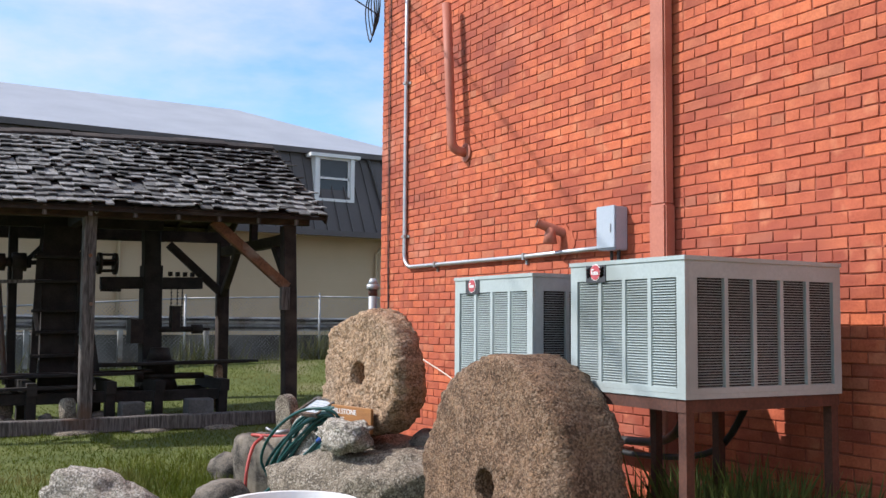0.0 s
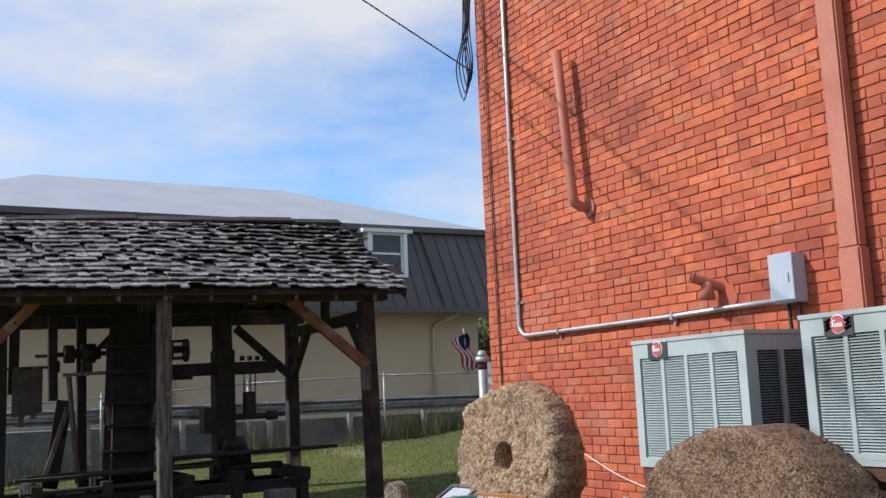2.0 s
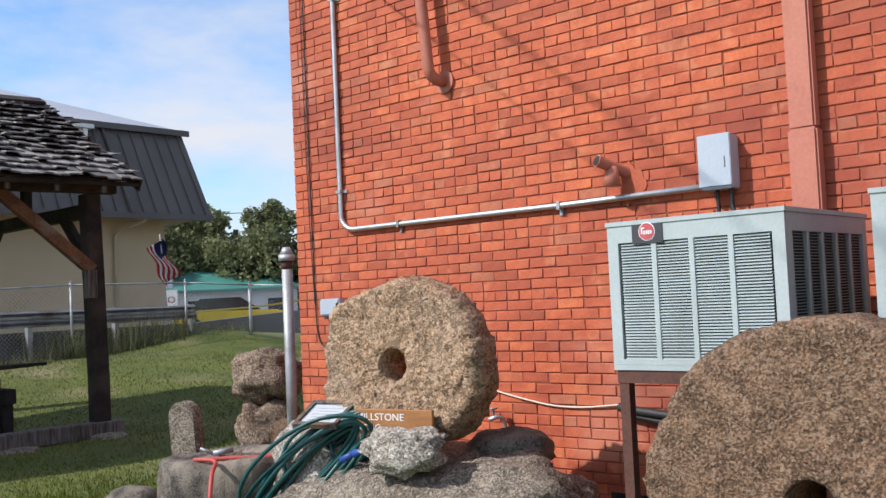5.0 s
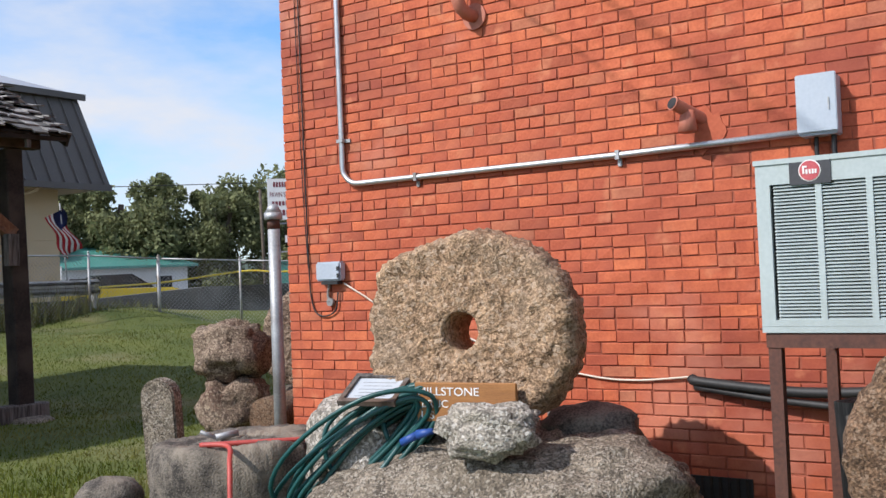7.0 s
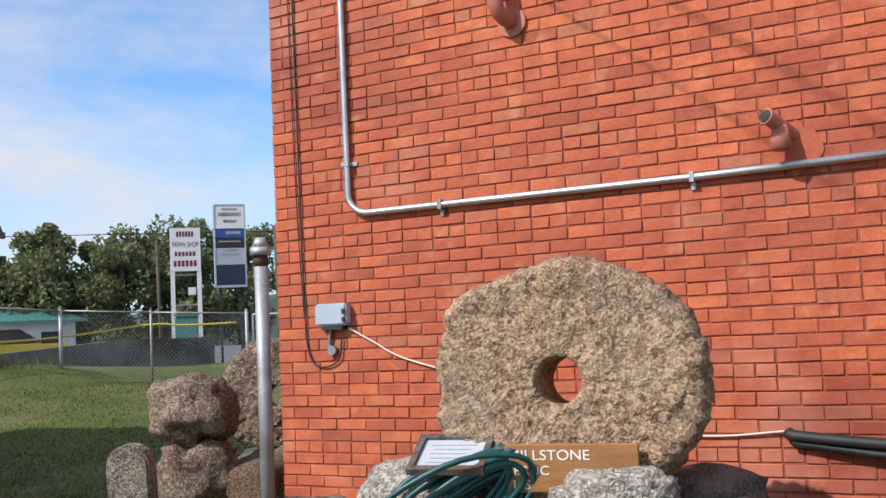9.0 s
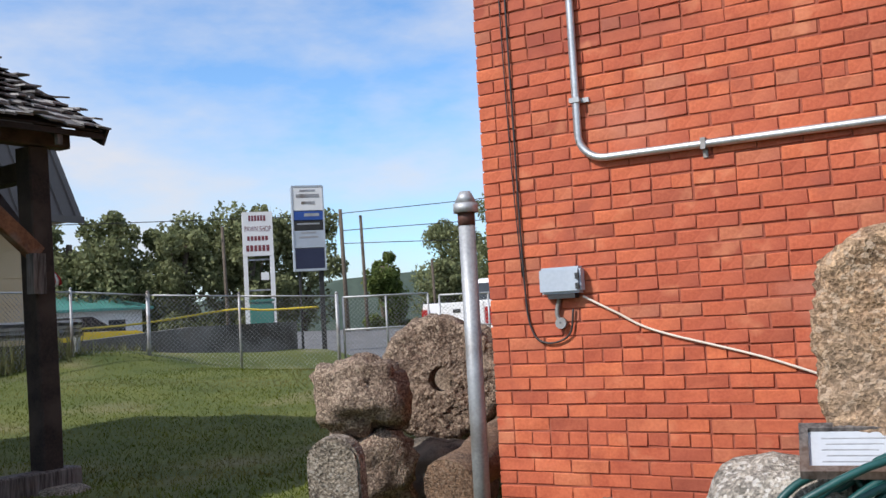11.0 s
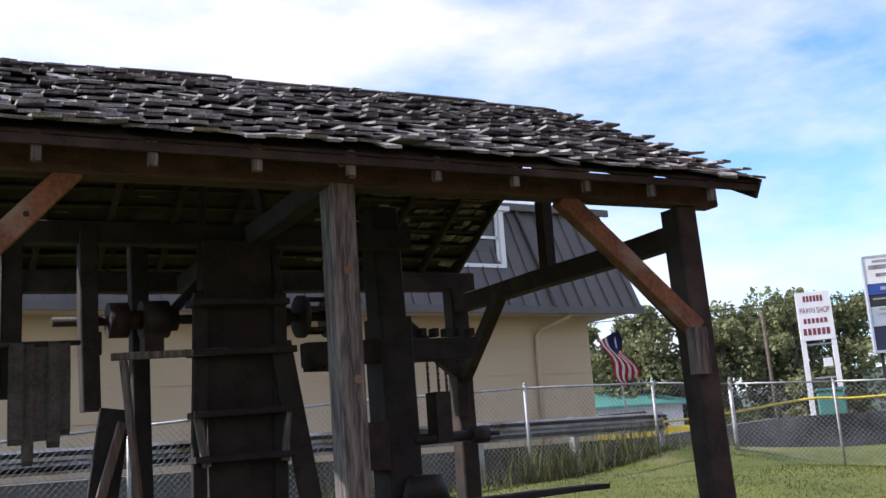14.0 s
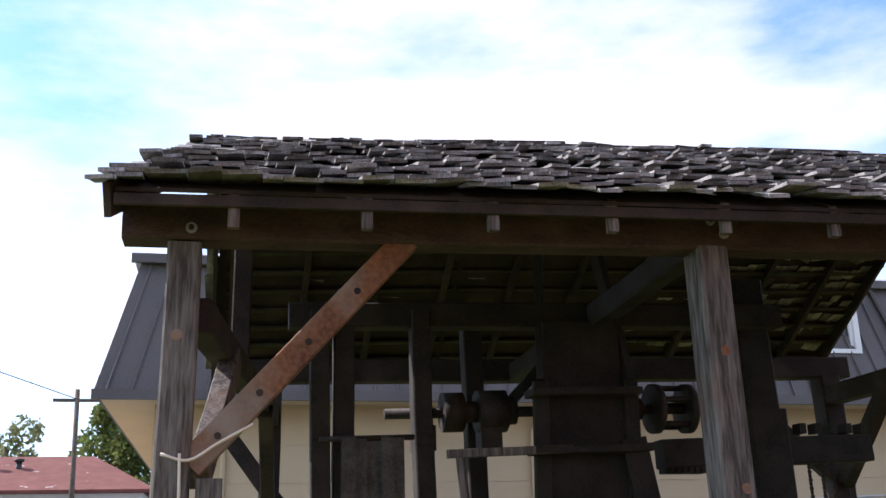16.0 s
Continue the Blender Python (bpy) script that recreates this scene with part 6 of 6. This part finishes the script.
def parked_car(x, y, z, rz, mat, label):
    c = thing("parked_car", label, "car", (x, y, z), rz, group="cars in the far car park")
    b = B()
    side_body(b, [(0, 0.4), (0.05, 0.8), (0.9, 0.9), (4.1, 0.85), (4.4, 0.7), (4.4, 0.35), (0.1, 0.3)], -0.85, 0.85)
    bmesh.ops.bevel(b, geom=b.edges[:], offset=0.06, segments=2, affect="EDGES")
    part("body", b, M[mat], c)
    b = B()
    side_body(b, [(0.5, 0.88), (1.1, 1.38), (2.6, 1.4), (3.4, 0.88)], -0.72, 0.72)
    part("cabin", b, M["dark_glass"], c)
    for wx in (0.85, 3.5):
        for wy in (-0.78, 0.78):
            b = B()
            rod(b, (wx, wy - 0.1, 0.32), (wx, wy + 0.1, 0.32), 0.32, 18)
            part("wheel", b, M["tyre"], c)


parked_car(21.0, 36.5, 0.55, -35, "yellow", "yellow car parked beyond the guard rail")

# ---------- trees and hill ----------
def tree(x, y, z, height, spread, seed, mat="leaf", label="broad leafy tree with a ragged crown", n=2600, leaf=0.145, low=0.12):
    rnd = random.Random(seed)
    t = thing("tree", label, "tree", (x, y, z), 0, "trees beyond the road")
    b = B()
    tube(b, [(0, 0, -0.3), (0.05, 0, height * 0.25), (-0.1, 0.1, height * 0.5), (0.1, 0, height * 0.8)], 0.16, 8)
    part("trunk", b, M["bark"], t)
    blobs = []
    for k in range(26):
        a, r = rnd.uniform(0, 6.283), spread * math.sqrt(rnd.random()) * 0.72
        h = low + (0.9 - low) * rnd.random()
        w = (1 - abs(h - 0.5)) * rnd.uniform(0.2, 0.42) * spread
        blobs.append((Vector((r * math.cos(a) * (1.15 - 0.6 * h), r * math.sin(a) * (1.15 - 0.6 * h), h * height)), w))
    for c, w in blobs[::4]:
        lb = B()
        rod(lb, (0, 0, height * 0.3), c, 0.07, 6, 0.02)
        part("limb", lb, M["bark"], t)
    vs, fs = [], []
    for k in range(int(n * 3.4)):
        c, w = blobs[rnd.randrange(len(blobs))]
        d = Vector((rnd.gauss(0, 1), rnd.gauss(0, 1), rnd.gauss(0, 0.8))).normalized() * w * rnd.uniform(0.55, 1.08)
        p = c + d
        u1 = Vector((rnd.gauss(0, 1), rnd.gauss(0, 1), rnd.gauss(0, 1))).normalized()
        u2 = u1.cross(Vector((rnd.gauss(0, 1), rnd.gauss(0, 1), rnd.gauss(0, 1)))).normalized()
        s_ = leaf * rnd.uniform(0.5, 1.3)
        i = len(vs)
        vs += [p - u1 * s_, p + u2 * s_ * 0.6, p + u1 * s_, p - u2 * s_ * 0.6]
        fs.append((i, i + 1, i + 2, i + 3))
    o = new("crown", mesh_from("crown", vs, fs, M[mat]))
    o.parent = t


for k, (x, y, h, sp_, mt, n) in enumerate((
        (28.5, 57, 7.0, 3.8, "leaf", 3000), (32.5, 53, 8.3, 4.2, "leaf", 3600), (36, 50, 7.8, 3.6, "leaf", 3000), (38, 45.5, 7.9, 3.4, "leaf", 2800), (41, 44, 8.6, 4.0, "leaf", 3200), (43.5, 42, 8.2, 3.4, "leaf", 2600),
        (25, 62, 7.6, 4.2, "leaf", 3000), (35, 58, 8.8, 4.4, "leaf", 3000), (50.0, 41.0, 6.2, 2.2, "leaf_light", 2200), (52, 37.5, 6.0, 2.2, "leaf", 1800),
        (60, 36.8, 10.2, 4.6, "leaf", 4200), (61, 33.5, 11.5, 5.5, "leaf_light", 4600), (57, 30, 9.5, 4.2, "leaf_light", 3600), (64, 44, 9.5, 4.5, "leaf", 3000), (62, 25, 10, 5, "leaf_light", 3600),
(30.0, 53, 7.0, 3.4, "leaf", 2400), (33.8, 49.5, 7.6, 3.2, "leaf", 2600), (34.8, 47.0, 7.9, 3.0, "leaf", 2600), (36.8, 44.2, 7.2, 2.8, "leaf", 2200), (28.0, 50.5, 6.2, 2.8, "leaf", 2000), (39.5, 42.0, 7.6, 2.8, "leaf", 2200),
        (-4.4, 60, 8.9, 3.3, "leaf_light", 3000), (-18, 62, 8.6, 4.0, "leaf", 2600), (-11, 66, 8.0, 3.6, "leaf", 2400))):
    tree(x, y, 0.6 + fall(x), h, sp_, 100 + k, mt, "sunlit green leafy tree" if mt == "leaf_light" else "dark green leafy tree with a ragged crown", n)
b = B()
hl = [(60, 190, -4), (100, 180, 0), (140, 160, 3), (175, 135, 8), (200, 120, 10), (225, 105, 7), (280, 70, 4), (330, 20, 2)]
va = [b.verts.new((x, y, -2)) for x, y, z in hl]
vb = [b.verts.new((x * 1.05, y * 1.05, z + 3)) for x, y, z in hl]
for i in range(len(hl) - 1):
    b.faces.new((va[i], va[i + 1], vb[i + 1], vb[i]))
solid("backdrop_hill", b, M["hill"], "low wooded hill on the horizon", "hill", kind="structure")

# ---------- grass and weeds ----------
def blades(name, mat, label, spots, n, h0, h1, w, seed, lean=0.5):
    r = np.random.RandomState(seed)
    vs, fs = [], []
    for k in range(n):
        x, y = spots(r)
        z = bank_z(x, y) - 0.005
        a, h, l = r.uniform(0, 6.283), r.uniform(h0, h1), r.uniform(0, lean)
        dx, dy = math.cos(a) * w, math.sin(a) * w
        b0 = r.uniform(0, 6.283)
        i = len(vs)
        vs += [(x - dx, y - dy, z), (x + dx, y + dy, z), (x + math.cos(b0) * h * l, y + math.sin(b0) * h * l, z + h)]
        fs.append((i, i + 1, i + 2))
    ob = tagged(new(name, mesh_from(name, vs, fs, M[mat])), label, "grass", kind="stuff")
    return ob


def lawn(r):
    while True:
        x, y = r.uniform(-5, 20), r.uniform(7.5, 22.2)
        if x + y > 34.8 or (x > 4.45 and y < 9.5) or r.rand() > (11.0 / (4 + y - 7 + 0.3 * abs(x - 4))):
            continue
        return x, y


blades("grass", "blade", "short mown grass blades", lawn, 150000, 0.02, 0.05, 0.007, 3, 1.2)
blades("grass", "blade", "longer grass tufts beside the stones", lambda r: (r.normal(2.6, 0.7), r.normal(9.3, 0.9)), 5000, 0.05, 0.16, 0.005, 4)
blades("weeds", "weed", "tall dry grass and weeds along the wall", lambda r: (r.choice([2.0, 6.3, 9.2, 9.7, 10.4, 11.3]) + r.normal(0, 0.45), 22.1 + r.normal(0, 0.2)), 1100, 0.2, 0.85, 0.012, 5, 0.6)
blades("weeds", "weed", "ragged weeds at the foot of the retaining wall", lambda r: (r.uniform(-6, 14), 22.2 + r.normal(0, 0.15)), 2500, 0.06, 0.22, 0.012, 6, 0.6)
blades("weeds", "leaf_light", "small green weeds under the air conditioner", lambda r: (r.normal(3.95, 0.24), r.normal(3.85, 0.30)), 2600, 0.15, 0.85, 0.035, 7, 0.8)

# ---------- bricks ----------
CH, BL, JT = 0.0695, 0.2085, 0.0092


def brick_mesh(w, h, seed):
    r = random.Random(seed)
    e, t = 0.003, 0.012
    def j():
        return r.uniform(-0.003, 0.003)
    back = [(t, -w / 2, -h / 2), (t, w / 2, -h / 2), (t, w / 2, h / 2), (t, -w / 2, h / 2)]
    mid = [(e, y + j(), z + j()) for _, y, z in back]
    fr = [(j() * 0.7, y - math.copysign(e, y) + j(), z - math.copysign(e, z) + j()) for _, y, z in back]
    vs = back + mid + fr
    fs = [(11, 10, 9, 8)] + [(i, i + 4, (i + 1) % 4 + 4, (i + 1) % 4) for i in range(4)] + [(i + 4, i + 8, (i + 1) % 4 + 8, (i + 1) % 4 + 4) for i in range(4)]
    return vs, fs


kinds = {}
for hd in (0, 1):
    for sd_ in range(7):
        w = (BL / 2 if hd else BL) - JT
        kinds[hd, sd_] = brick_mesh(w, CH - JT, 10 * hd + sd_)
meshes = {k: mesh_from("brick", v, f, M["brick"]) for k, (v, f) in kinds.items()}
rb = random.Random(8)
far_v, far_f, pieces = [], [], 0
for c in range(-1, 112):
    z = (c + 0.5) * CH
    hd = 1 if c % 6 == 3 else 0
    wd = BL / 2 if hd else BL
    off = (0 if c % 2 else wd / 2) + (0.02 if hd else 0)
    y = WY - wd / 2 if off < 0.03 else WY - wd
    if off >= 0.03:
        q = kinds[1, c % 4] if not hd else None
        if q:
            yy = WY - BL / 4
            b0 = len(far_v)
            far_v += [(WX + vx, yy + vy, z + vz) for vx, vy, vz in q[0]]
            far_f += [tuple(b0 + i for i in f) for f in q[1]]
    while y > 1.0:
        key = (hd, rb.randrange(7))
        dx, dy, dz = rb.uniform(-0.0025, 0.002), rb.uniform(-0.003, 0.003), rb.uniform(-0.002, 0.002)
        if 6.9 < y < 9.42 and 1.10 < z < 2.75 and pieces < 300:
            o = new("brick", meshes[key])
            o.location = (WX + dx, y + dy, z + dz)
            o.parent = wall_brick
            pieces += 1
        else:
            b0 = len(far_v)
            v, f = kinds[key]
            far_v += [(WX + dx + vx, y + dy + vy, z + dz + vz) for vx, vy, vz in v]
            far_f += [tuple(b0 + i for i in q) for q in f]
        y -= wd
bs = new("brickwork", mesh_from("brickwork", far_v, far_f, M["brick_stuff"]))
bs.parent = wall_brick
tagged(bs, kind="stuff")

# ---------- wood shakes ----------
def shake(w, l, seed):
    r = random.Random(seed)
    t0, t1 = 0.018, 0.005
    cu = r.uniform(-0.02, 0.025)
    vs, fs = [], []
    for i, (v, t, dz) in enumerate(((0, t0, cu * 0.6), (0.45, 0.013, -0.004), (1.0, t1, 0.0))):
        for x, tw in ((-w / 2, r.uniform(-0.006, 0.006)), (w / 2, r.uniform(-0.006, 0.006))):
            vs += [(x, v * l + (r.uniform(-0.012, 0.012) if i == 0 else 0), dz + tw), (x, v * l, dz + tw + t)]
    for i in (0, 4):
        fs += [(i, i + 2, i + 6, i + 4), (i + 1, i + 5, i + 7, i + 3), (i, i + 4, i + 5, i + 1), (i + 2, i + 3, i + 7, i + 6)]
    fs += [(0, 1, 3, 2), (8, 10, 11, 9)]
    return vs, fs


sk = {(k, q): shake(w, 0.42, 20 + 7 * k + q) for k, w in enumerate((0.085, 0.11, 0.14, 0.17)) for q in range(4)}
sm = {k: mesh_from("shake", v, f, M["shingle"]) for k, (v, f) in sk.items()}
widths = (0.085, 0.11, 0.14, 0.17)
rs = random.Random(21)
fv_, ff_, count = [], [], 0
for side in (0, 1):
    v_edge = EV - 0.05 if side == 0 else BV + 0.03
    length = abs(RV - v_edge) * 1.11
    nrow = int(length / 0.19)
    for row in range(nrow + 1):
        u = left_end(v_edge + (RV - v_edge) * row / (nrow + 1)) - 0.10
        while u < UR + 0.0:
            k = rs.randrange(4)
            w = widths[k]
            uc = u + w / 2
            u += w + rs.uniform(0.002, 0.014)
            if rs.random() < 0.03 and row not in (0, nrow):
                continue
            run = row * 0.19 + rs.uniform(-0.03, 0.03)
            if run > length - (0.40 if side == 0 else 0.36):
                run = length - (0.41 if side == 0 else 0.37) + rs.uniform(-0.02, 0.02)
            d = run / length
            v = v_edge + (RV - v_edge) * d
            v2 = v + (0.38 if side == 0 else -0.38)
            p0 = sp(uc, v, roof_z(v, uc) + 0.006)
            p1 = sp(uc, v2, EZ + (RZ - EZ) * (v2 - EV) / (RV - EV) if side == 0 else RZ - (RZ - BZ) * (v2 - RV) / (BV - RV))
            yax = (p1 - p0).normalized()
            xax = (sp(uc + 0.1, v, 3) - sp(uc, v, 3)).normalized() * (1 if side == 0 else -1)
            zax = xax.cross(yax).normalized()
            lift = rs.uniform(0.02, 0.09) + (0.06 if rs.random() < 0.1 else 0)
            m = Matrix.Translation(p0 + zax * (0.004 + lift * 0.45)) @ Matrix((xax, yax, zax)).transposed().to_4x4() @ pose(0, 0, 0, -math.degrees(lift * 0.9 / 0.42), rs.uniform(-3, 3), rs.uniform(-2.5, 2.5))
            key = (k, rs.randrange(4))
            if side == 0 and count < 300 and row < 6:
                o = new("shake", sm[key])
                o.parent = roof
                o.matrix_world = m
                count += 1
            else:
                b0 = len(fv_)
                fv_ += [tuple(m @ Vector(q)) for q in sk[key][0]]
                ff_ += [tuple(b0 + i for i in q) for q in sk[key][1]]
o = new("shake_cover", mesh_from("shake_cover", fv_, ff_, M["shingle_stuff"]))
o.parent = roof
tagged(o, kind="stuff")
